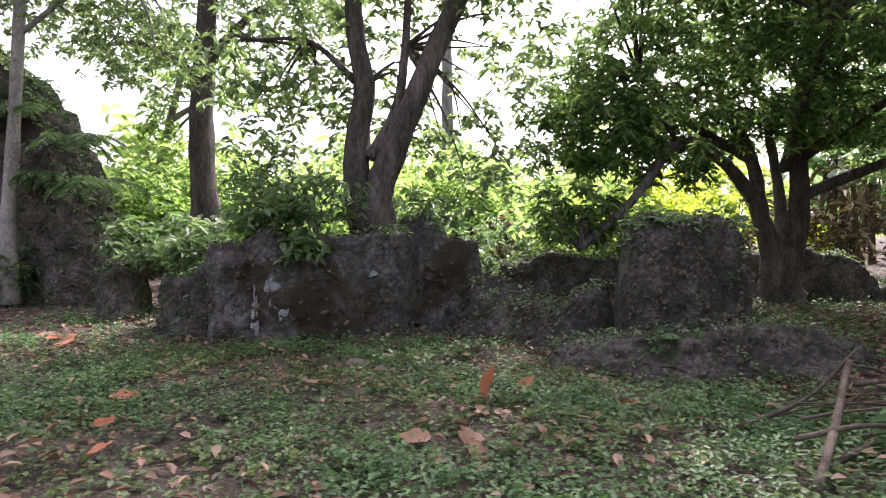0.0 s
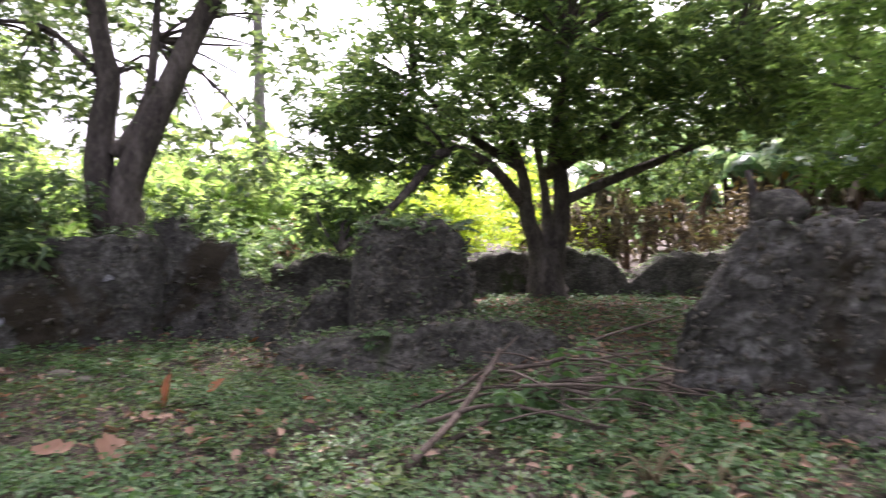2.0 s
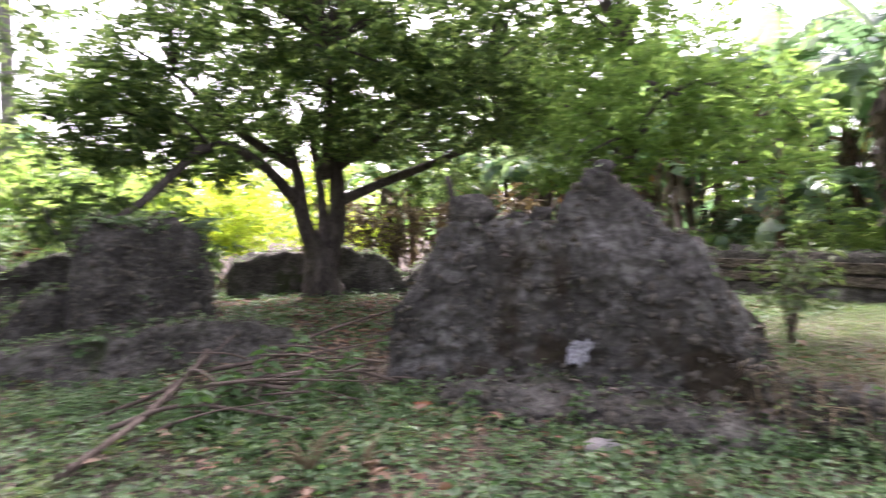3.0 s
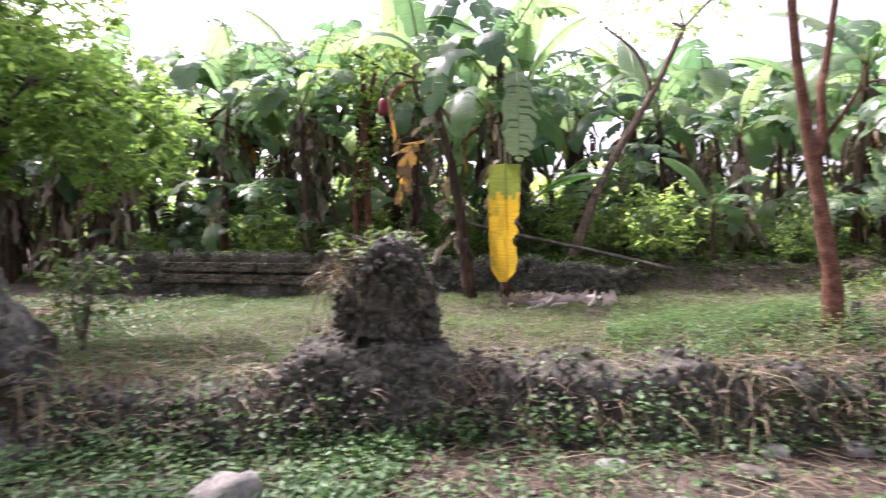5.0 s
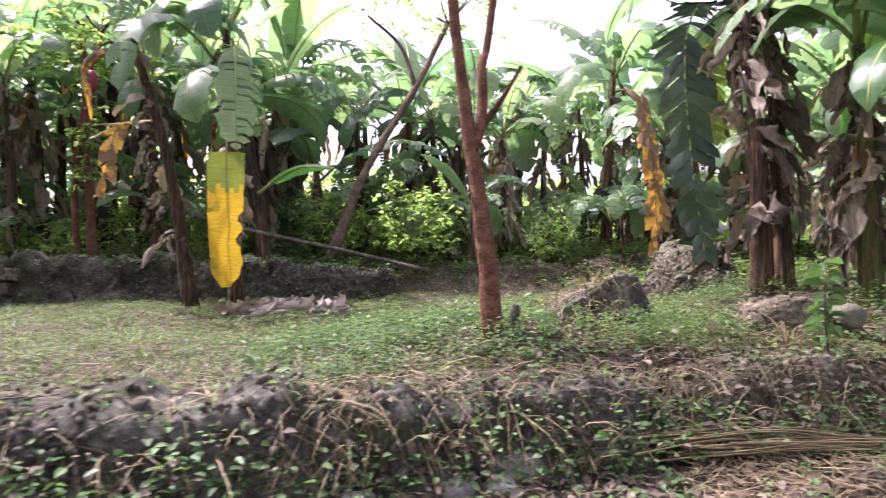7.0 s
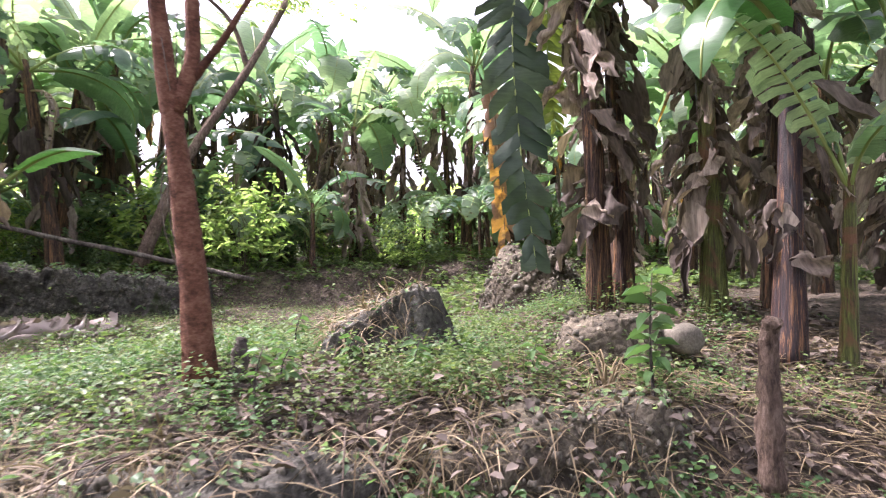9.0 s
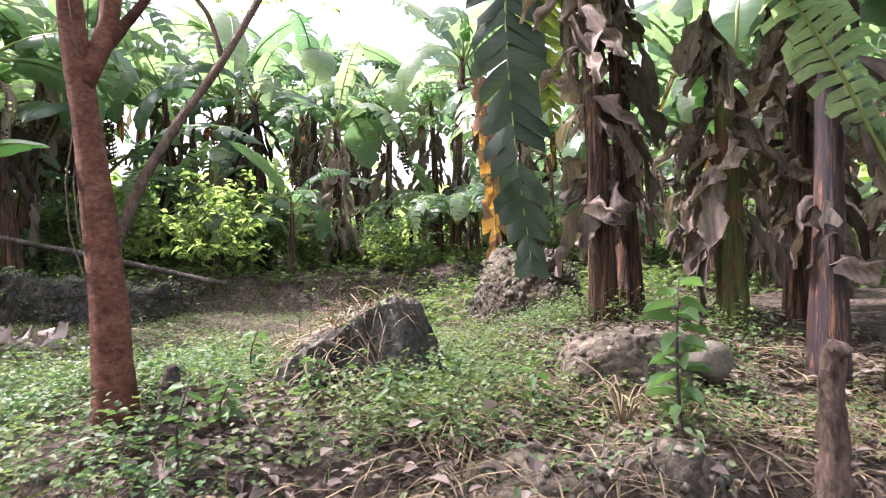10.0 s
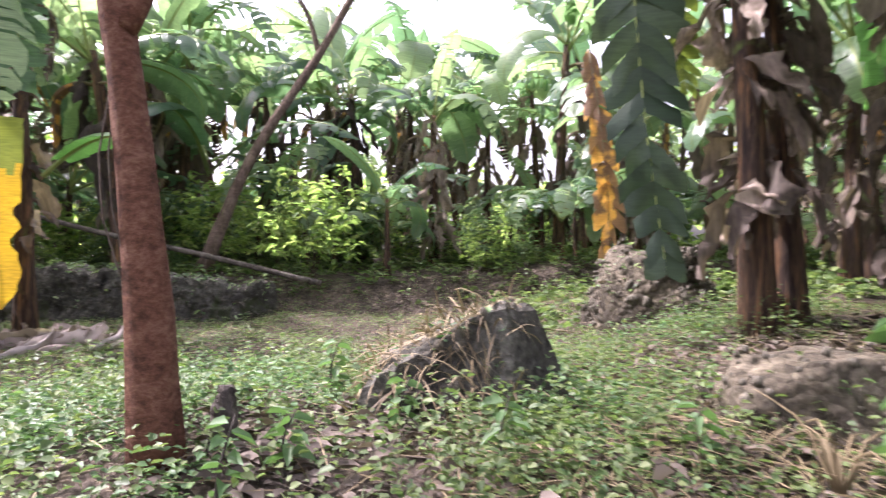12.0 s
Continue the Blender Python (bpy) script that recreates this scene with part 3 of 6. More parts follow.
slab_courses()


# ---- banana plants ----
def blade(length, width, rnd, arch=0.9, rise=0.9, tatter=0.5, seg=16, limp=0.0, drop=0.0):
    """A banana leaf from the stem's top: stalk, rib and blade torn into strips. It starts along +x and bends over under its weight."""
    pts, ang, p = [], rise, Vector((0, 0, 0))
    stalk = 0.22
    n = seg + 4
    for i in range(n + 1):
        pts.append(p.copy())
        s = i / n
        p = p + Vector((math.cos(ang), 0, math.sin(ang))) * (length / n)
        ang -= (arch * (0.5 + 1.6 * s) + limp) / n * 1.6
        ang = max(ang, -1.52)
    vs, fs = [], []
    first = int(stalk * n)
    for side in (1, -1):
        fall = rnd.uniform(0.1, 0.35) + drop
        i = first
        while i < n:
            run = min(n - i, 1 if rnd.random() < tatter else rnd.randint(2, 4))
            tilt = fall + rnd.uniform(-0.3, 0.8) * tatter
            lag = rnd.uniform(-0.05, 0.12) * tatter
            base = len(vs)
            for k in range(run + 1):
                s = (i + k - first) / (n - first)
                w = width * 0.5 * max(0.05, math.sin(math.pi * min(1, 0.09 + s * 0.9)) ** 0.55) * (1 if s < 0.9 else (1 - s) / 0.1 * 0.8 + 0.2)
                shrink = (0.06 if k in (0, run) and run else 0) * (1 if tatter > 0.3 else 0)
                d = (pts[min(i + k + 1, n)] - pts[max(i + k - 1, 0)]).normalized()
                nrm = Vector((-d.z, 0, d.x))
                c = pts[i + k]
                if k == 0:
                    c = c + d * shrink * 0.3
                if k == run:
                    c = c - d * shrink * 0.3
                mid = c + Vector((0, side * w * 0.5, 0)) + nrm * w * (0.12 - tilt * 0.35) + d * lag * w
                tilt2 = tilt + 0.12
                w *= rnd.uniform(0.84, 1.04)
                end = c + Vector((0, side * w * math.cos(min(1.3, tilt2)), 0)) - Vector((0, 0, 1)) * w * math.sin(min(1.4, tilt2)) * 0.8 + nrm * w * 0.04 + d * lag * w * 2.2
                vs += [c, mid, end]
            for k in range(run):
                a = base + 3 * k
                fs += [(a, a + 1, a + 4, a + 3), (a + 1, a + 2, a + 5, a + 4)]
            i += run
    rib = tube(pts[::2], [0.028 * (1 - 0.85 * i / (n / 2)) + 0.004 for i in range(len(pts[::2]))], 5)
    return (vs, fs), rib


def hung_leaf(length, width, rnd):
    """A dead leaf that hangs down along the stem, twisted and crumpled."""
    vs, fs = [], []
    n, cols = 11, 5
    x, z, tw, bend = 0.06, 0.05, rnd.uniform(-1.4, 1.4), rnd.uniform(-0.7, 0.7)
    turn, fold, notch = rnd.uniform(-0.2, 0.2), rnd.uniform(0.3, 1.35), rnd.uniform(0.3, 0.8)
    for i in range(n + 1):
        s = i / n
        w = width * (0.2 + 0.8 * math.sin(math.pi * min(1, s * 0.9 + 0.06)) ** 0.8) * (1 - 0.5 * math.exp(-((s - notch) / 0.07) ** 2)) * rnd.uniform(0.6, 1.2)
        tw += turn + rnd.uniform(-0.12, 0.12)
        for k in range(cols):
            u = -1 + 2 * k / (cols - 1)
            a, b = u * w * 0.5 * math.cos(fold * abs(u)), w * 0.5 * abs(u) * math.sin(fold) + 0.02 * math.sin(9 * u + 7 * s)
            vs.append((x + a * math.sin(tw) + b * math.cos(tw), a * math.cos(tw) - b * math.sin(tw) + bend * 0.25 * s * s, z + 0.03 * u * math.sin(5 * s + bend * 5)))
        x += (0.004 if bend > 0 else 0.014) if i > 1 else 0.05
        z -= length / n * (0.4 if i == 0 else 1.0)
    off = Vector((rnd.uniform(0, 90), rnd.uniform(0, 90), 0))
    vs = [Vector(v) + noise.noise_vector(Vector(v) * 5 + off) * 0.05 + noise.noise_vector(Vector(v) * 14 + off) * 0.02 for v in vs]
    for i in range(n):
        for k in range(cols - 1):
            a = i * cols + k
            fs.append((a, a + 1, a + cols + 1, a + cols))
    return vs, fs


rb = random.Random(77)
BLADES, HUNG = [], []
for k in range(12):
    tat = (0.2, 0.6, 0.95)[k % 3]
    BLADES.append(blade(rb.uniform(2.4, 3.3), rb.uniform(0.72, 1.0), rb, arch=(0.55, 0.8, 1.1, 1.5)[k % 4] * rb.uniform(0.9, 1.2), rise=rb.uniform(0.6, 1.3), tatter=tat))


def leaf_mesh(b, r, mat, rib=M_RIB):
    """Blade and midrib of one leaf in one mesh with two materials."""
    v, f = join([b, r])
    me = mesh_of("leaf", v, f, mat)
    me.materials.append(rib)
    for p in me.polygons[len(b[1]):]:
        p.material_index = 1
    return me


BLADE_ME = [leaf_mesh(b, r, M_BLADE) for b, r in BLADES]
YELL_ME = [leaf_mesh(b, r, M_ORANGE, M_STRAW) for b, r in
           (blade(rb.uniform(1.5, 2.0), rb.uniform(0.35, 0.5), rb, arch=2.9, rise=0.5, tatter=0.3, drop=0.7) for _ in range(3))]
YELL_ME += [leaf_mesh(b, r, M_DRY, M_STRAW) for b, r in
            (blade(rb.uniform(1.7, 2.4), rb.uniform(0.4, 0.6), rb, arch=2.9, rise=0.3, tatter=0.7, drop=0.8) for _ in range(4))]
for k in range(14):
    h = hung_leaf(rb.uniform(0.22, 0.62), rb.uniform(0.1, 0.27), rb)
    HUNG.append(mesh_of("dry_leaf", h[0], h[1], M_DRY))


def banana(at, tall, rnd, label, green=8, yellow=1, dry=10, r=0.12, lean=(0, 0), group="banana plants in the grove", leaf_scale=1.0, hang=(0.25, 1.0), skirt=False, pitch=(-0.35, 0.3), stem=M_STEM):
    root = thing("banana_plant", at, label, "banana plant", group)
    top = Vector((lean[0], lean[1], tall))
    mid = Vector((lean[0] * 0.35, lean[1] * 0.35, tall * 0.5))
    v, f = stem_tube([(0, 0, -0.15), mid, top], r, r * 0.55, 12, 10, rnd, 0.08, flare=0.35)
    part("stem", mesh_of("stem", v, f, stem), root)
    turn = rnd.uniform(0, 6.28)
    for k in range(green + yellow):
        az = turn + k * 2.4 + rnd.uniform(-0.3, 0.3)
        old = k >= green
        bl = rnd.choice(YELL_ME) if old else rnd.choice(BLADE_ME)
        ob = part("leaf", bl, root, "withered leaf" if old else "")
        s = rnd.uniform(0.75, 1.1) * leaf_scale
        zo = -0.25 * rnd.random() if not old else -0.5
        ob.matrix_basis = Matrix.Translation(top + Vector((0, 0, zo))) @ Euler((rnd.uniform(-0.35, 0.35), rnd.uniform(*pitch), az)).to_matrix().to_4x4() @ Matrix.Diagonal((s, s, s, 1))
    loose = []
    for k in range(dry):
        s = rnd.uniform(*hang)
        c = Vector((lean[0] * s, lean[1] * s, tall * s))
        q = rnd.uniform(0.6, 1.4)
        m = Matrix.Translation(c) @ Euler((rnd.uniform(-0.3, 0.3), rnd.uniform(-0.5, 0.08), rnd.uniform(0, 6.28)), "XYZ").to_matrix().to_4x4() @ Matrix.Diagonal((q, q, q, 1))
        if skirt:
            h = hung_leaf(rnd.uniform(0.5, 1.1), rnd.uniform(0.14, 0.34), rnd)
            loose.append(([m @ Vector(p) for p in h[0]], h[1]))
        else:
            part("dry_leaf", rnd.choice(HUNG), root).matrix_basis = m
    if loose:
        tagged(part("dry_leaf_skirt", mesh_of("dry_leaf_skirt", *join(loose), M_DRY), root), kind="stuff")
    return root


def on_ground(x, y, dz=0.0):
    return (x, y, gz(x, y) + dz)


GREEN_LABEL = "tall banana plant with torn green and dry brown leaves"
rk = random.Random(5)
KINDS = []
for k in range(7):
    KINDS.append(((3.9, 3.4, 4.3, 2.8, 1.7, 3.6, 1.2)[k], rk.randint(8, 10) if k not in (4, 6) else 6, (2, 3, 1, 3, 0, 2, 0)[k], (14, 18, 12, 18, 0, 16, 0)[k]))


def grove():
    """The banana grove: the nearest plants where they stand, then rows behind."""
    rnd = random.Random(21)
    # pair with the yellow leaf, the cluster by the stump, and single plants in the front row
    spots = [(15.55, 0.8, 4.9, -0.3, 0.95), (15.8, 0.1, 5.0, 0.1, 0.2), (18.9, 6.3, 4.6, 0, 0.2), (19.3, 3.2, 4.4, 0, 0.2), (18.8, 9.0, 4.8, 0.1, -0.1), (12.3, -7.6, 3.9, -0.15, 0.35), (12.5, -7.95, 3.7, 0.1, 0.2), (11.7, -8.5, 2.9, 0.1, 0.1),
             (11.9, -9.3, 2.9, -0.15, 0.0), (12.6, -9.9, 3.4, 0.1, 0.1), (10.55, -8.4, 2.9, 0.1, -0.1), (11.0, -10.0, 2.8, 0.1, 0.1), (10.45, -8.85, 1.5, 0, 0),
             (21.6, -5.2, 3.4, 0, 0), (19.6, -4.3, 1.5, 0, 0), (22.8, -3.4, 4.2, 0.1, 0.2), (23.5, -6.6, 4.0, 0, 0), (24.5, -4.6, 5.0, 0.2, 0), (25.2, -8.2, 4.6, 0, 0.2), (26.0, -2.4, 5.2, 0, 0), (24.0, -1.0, 4.6, 0, 0.2), (23.0, -9.6, 4.2, 0.1, 0), (26.5, -6.2, 5.2, 0, 0), (20.5, -9.4, 3.0, 0.2, 0), (18.5, -11.0, 3.2, 0.1, 0.2), (15.5, -10.5, 3.2, -0.1, 0), (13.8, -11.5, 3.0, 0, 0)]
    for i, (x, y, h, lx, ly) in enumerate(spots):
        near = 5 <= i < 13
        small = h < 2
        banana(on_ground(x, y), h, rnd, "young banana plant with fresh green leaves" if small else GREEN_LABEL, 4 if small else 6 if near else 9, 0 if small or near else 1, 0 if small else (14 if i == 10 else 62 if near else 32), 0.07 if small else 0.12,
               (lx, ly), leaf_scale=0.6 if small else 1.0, hang=(0.2, 0.98), pitch=(-0.5, -0.1) if near else (-0.3, 0.4), stem=M_GREENSTEM if i in (7, 12) else M_DARKSTEM if i == 10 else M_STEM, skirt=x > 20)
    protos = [banana((60 + 6 * i, -60, 1.1), h, rnd, GREEN_LABEL if h > 1.9 else "young banana plant with broad green leaves", g, ye, d, 0.12 if h > 1.9 else 0.08, (rnd.uniform(-0.3, 0.3), rnd.uniform(-0.3, 0.3)), skirt=True)
              for i, (h, g, ye, d) in enumerate(KINDS)]
    placed = [(x, y) for x, y, *_ in spots]
    n = 0
    for k in range(6000):
        x, y = 9 + 24 * rnd.random() ** 1.25, rnd.uniform(-32, 32)
        court = x < 18.6 + 0.15 * max(0, -y) and y > -9.5
        path_gap = -9.6 < y < -6.2 and x < 21.5        # light gap beside the rubble
        mango = math.hypot(x - 7.3, y - 13.3) < 3.5 or (0 < y < 15.2 and x < 12) or (8 < y < 14.8 and x < 16)
        opening = -6.5 < y < 0.5 and x < 21.4           # sunny strip behind the low wall
        if opening or court and not (y > 15 and x > 9) or path_gap or mango or (y < -9.5 and x < 13):
            continue
        gap = 1.25 if x < 24 and y > -3 else 1.45 if x < 23 else 1.9 if y > -3 else 2.2
        if any(math.hypot(x - a, y - b) < gap for a, b in placed):
            continue
        placed.append((x, y))
        s = rnd.uniform(1.0, 1.25) + (0.2 if y > -1 else 0) + (0.15 if x > 22 else 0) + max(0.0, x - 24) * 0.012
        kind, stand = rnd.choice(protos), pose(*on_ground(x, y, -0.05), rnd.uniform(-5, 5), rnd.uniform(-5, 5), rnd.uniform(0, 360))
        n += 1
        if not (y > 14 and x < 18.5):        # open ground beyond the mango tree
            o = copy_thing(kind, stand)
            o.scale = (s, s, s)
        if n >= 205:
            break
    # young plants and suckers that fill the grove's lower storey
    young = [p for p, (h, *_) in zip(protos, KINDS) if h < 1.9]
    for k in range(64):
        y = rnd.uniform(-13, 14)
        x = 19.2 + 0.15 * max(0, -y) + 9 * rnd.random() ** 1.5
        if any(math.hypot(x - a, y - b) < 0.45 for a, b in placed):
            continue
        o = copy_thing(rnd.choice(young), pose(*on_ground(x, y, -0.05), rnd.uniform(-6, 6), rnd.uniform(-6, 6), rnd.uniform(0, 360)))
        s = rnd.uniform(0.55, 0.95)
        o.scale = (s, s, s)
    # behind the mango tree and the old walls
    for k in range(5):
        x, y = (rnd.uniform(9.2, 16.5), rnd.uniform(16, 20)) if k % 3 else (rnd.uniform(0, 9), rnd.uniform(26, 32))
        o = copy_thing(rnd.choice(protos), pose(*on_ground(x, y, -0.05), 0, 0, rnd.uniform(0, 360)))
        o.scale = (0.9, 0.9, 0.9)
    for i, p in enumerate(protos):
        p.location = on_ground(30 + 2.2 * i, -20 - i, 0)


grove()


def big_leaf(stem_top, az, length, width, mat, label, rise=0.5, arch=2.4, tatter=0.2, seed=1, drop=0.0):
    rnd = random.Random(seed)
    (v, f), (rv, rf) = blade(length, width, rnd, arch=arch, rise=rise, tatter=tatter, drop=drop)
    root = new("banana_leaf", mesh_of("banana_leaf", v, f, mat))
    root.matrix_basis = pose(*stem_top, 0, 0, az)
    tagged(root, label, "banana leaf")
    part("midrib", mesh_of("midrib", rv, rf, M_RIB), root)
    return root


def yellow_leaf():
    """A dying leaf that hangs straight down: green above, yellow below, with a bitten edge."""
    rnd = random.Random(8)
    nx, nz, wide, tall = 8, 30, 0.66, 2.3
    vs, fs = [], []
    for j in range(nz + 1):
        s = j / nz
        left = -0.5 * wide * (0.86 + 0.14 * math.sin(3 * s + 0.5)) * min(1, (1 - s) * 5 + 0.45)
        bite = 0.3 * max(0, noise.noise(Vector((s * 7, 3.1, 0)))) + 0.16 * max(0, noise.noise(Vector((s * 17, 1.1, 0)))) + rnd.uniform(0, 0.02)
        right = 0.5 * wide * (0.95 - 0.25 * s) * min(1, (1 - s) * 7 + 0.35) - bite * (1 if s > 0.25 else 0.2)
        for i in range(nx + 1):
            u = i / nx
            y = left + (right - left) * u
            x = 0.1 * abs(y) / wide + 0.05 * noise.noise(Vector((u * 3, s * 5, 2))) + 0.12 * s * s
            vs.append((x, -y, -tall * s - 0.06 * abs(y)))
    for j in range(nz):
        for i in range(nx):
            k = j * (nx + 1) + i
            fs.append((k, k + 1, k + nx + 2, k + nx + 1))
    ob = new("banana_leaf", mesh_of("banana_leaf", vs, fs, M_YELLOW))
    ob.data.materials.append(M_OLIVE)
    for p in ob.data.polygons:
        j = p.index // nx
        if j < nz * 0.26 + 2.5 * noise.noise(Vector((p.index % nx * 0.6, 0.2, 0))):
            p.material_index = 1
    ob.matrix_basis = pose(15.1, 0.02, 3.0, 0, 0, 8)
    tagged(ob, "large yellow banana leaf hanging straight down", "banana leaf")
    v, f = tube(curve([(0.35, 0, 0.7), (0.1, 0, 0.5), (0.0, 0, 0), (0.06, 0, -1.2), (0.14, 0, -2.25)], 16), [0.022 - 0.001 * k for k in range(16)], 6)
    part("midrib", mesh_of("midrib", v, f, M_RIB), ob)


yellow_leaf()
big_leaf((15.5, 0.1, 4.6), 205, 2.6, 0.85, M_BLADE, "pale torn banana leaf folded over its stem", rise=0.5, arch=3.4, tatter=0.6, seed=13)
big_leaf((15.5, 0.4, 4.7), 160, 3.0, 0.85, M_BLADE, "broad torn banana leaf arching sideways", rise=0.6, arch=1.6, tatter=0.6, seed=14)
big_leaf((15.2, -0.5, 2.3), 250, 1.6, 0.55, M_FRESH, "broad fresh green banana leaf", rise=0.6, arch=0.5, tatter=0.0, seed=4)


def torn_leaf(pts, width, mat, label, seed, n=24, slope=0.55, across=(0, 1, 0), ragged=0.25, rib=M_RIB):
    """A leaf that hangs along pts, split to the rib into strips which droop on both sides."""
    rnd = random.Random(seed)
    line = curve(pts, n + 1)
    S = Vector(across).normalized()
    vs, fs = [], []
    for i in range(n):
        d = (line[i + 1] - line[i]).normalized()
        out = S.cross(d).normalized()
        s = (i + 0.5) / n
        wid = width * 0.5 * math.sin(math.pi * min(1, 0.16 + 0.8 * s)) ** 0.5
        for side in (1, -1):
            if rnd.random() < 0.05:
                continue
            ln = wid * rnd.uniform(1 - ragged, 1.1)
            an, bend, lift = slope + rnd.uniform(-0.2, 0.24), rnd.uniform(0.1, 0.6), rnd.uniform(-0.35, 0.5)
            base, p, step = len(vs), line[i].copy(), (line[i + 1] - line[i]) * rnd.uniform(0.9, 1.12)
            for k in range(5):
                u = k / 4
                edge = step * (1.04 + 0.2 * u - 0.42 * u * u * u)
                twist = out * (0.03 * math.sin(3 * u + i) + rnd.uniform(-0.01, 0.01))
                vs += [p + twist, p + edge * 0.5 + out * 0.012, p + edge - twist]
                a = an + bend * u
                p = p + (S * side * math.cos(a) + d * math.sin(a) + out * lift * (u - 0.3)) * (ln / 4)
            for k in range(4):
                for c in (0, 1):
                    q = base + 3 * k + c
                    fs.append((q, q + 1, q + 4, q + 3))
    root = new("banana_leaf", mesh_of("banana_leaf", vs, fs, mat))
    tagged(root, label, "banana leaf")
    v, f = tube(line, [0.022 * (1 - 0.8 * k / n) for k in range(n + 1)], 6)
    part("midrib", mesh_of("midrib", v, f, rib), root)
    return root


torn_leaf([(13.0, -7.3, 4.55), (12.7, -6.95, 4.5), (12.55, -6.72, 3.9), (12.5, -6.78, 2.6), (12.45, -6.95, 1.25)], 0.95, M_SHADEBLADE, "long dark torn banana leaf hanging down", 5, 30, across=(0.1, 1, 0))
torn_leaf([(13.4, -7.5, 4.6), (13.4, -7.4, 4.3), (13.4, -7.4, 3.6), (13.4, -7.5, 2.9)], 0.6, M_OLIVE, "yellowing torn banana leaf hanging down", 6, 18, 0.45)
torn_leaf([(16.6, -7.4, 4.3), (16.4, -7.5, 3.4), (16.3, -7.6, 2.2), (16.3, -7.64, 1.1)], 0.75, M_ORANGE, "long dry orange banana leaf hanging down", 7, 13, 0.75, ragged=0.5, rib=M_STRAW)
torn_leaf([(15.6, 1.3, 3.6), (15.45, 2.0, 3.5), (15.4, 2.15, 3.0), (15.4, 2.3, 2.3)], 0.75, M_ORANGE, "dry orange banana leaf hanging from the pair of stems", 8, 7, 0.7, ragged=0.5, rib=M_STRAW)
torn_leaf([(15.7, 0.2, 4.3), (15.4, -0.1, 4.6), (15.2, -0.2, 4.2), (15.15, -0.25, 3.3)], 0.95, M_BLADE, "pale torn banana leaf hanging above the yellow leaf", 9, 18, 0.25)
torn_leaf([(14.0, -9.9, 4.9), (13.95, -9.75, 4.6), (13.9, -9.7, 3.9), (13.9, -9.68, 2.95)], 0.7, M_FRESH, "smooth green banana leaf hanging down", 10, 12, 0.5, ragged=0.04)
big_leaf((10.6, -8.5, 2.9), 120, 2.0, 0.5, M_FRESH, "arching green banana leaf", rise=0.7, arch=1.3, tatter=0.0, seed=7)


# ---- trees ----
def tree(name, at, stems, bark, label, category, blobs=(), leaf=None, length=0.16, per=9, seed=0, width=0.3, droop=0.35, sides=10):
    """stems: (points, radius at the foot, radius at the end); the first is the trunk, the others are limbs."""
    rnd, rs = random.Random(seed), np.random.RandomState(seed)
    root = thing(name, at, label, category)
    for i, (pts, r0, r1) in enumerate(stems):
        v, f = stem_tube(pts, r0, r1, 14 if i else 18, sides, rnd, 0.1, flare=0.5 if i == 0 else 0.1)
        part("trunk" if i == 0 else "limb", mesh_of("trunk" if i == 0 else "limb", v, f, bark), root)
    if blobs:
        tw = []
        ends = [Vector(s[0][-1]) for s in stems] + [Vector(s[0][len(s[0]) // 2]) for s in stems[1:]]
        for c, r, n in blobs:
            c = Vector(c)
            a = min(ends, key=lambda e: (e - c).length)
            for _ in range(5):
                b = c + Vector((rnd.uniform(-.7, .7) * r[0], rnd.uniform(-.7, .7) * r[1], rnd.uniform(-.6, .6) * r[2]))
                mid = (a + b) / 2 + Vector((rnd.uniform(-.3, .3), rnd.uniform(-.3, .3), rnd.uniform(0, .4)))
                tw.append(stem_tube([a, mid, b], 0.035, 0.008, 8, 5, rnd, 0.1))
        v, f = join(tw)
        tagged(part("twig", mesh_of("twig", v, f, bark), root), kind="stuff")
        V, F = crown_leaves(blobs, rs, length, per, width, droop)
        part("crown", mesh_of("crown", V, F, leaf), root)
    return root


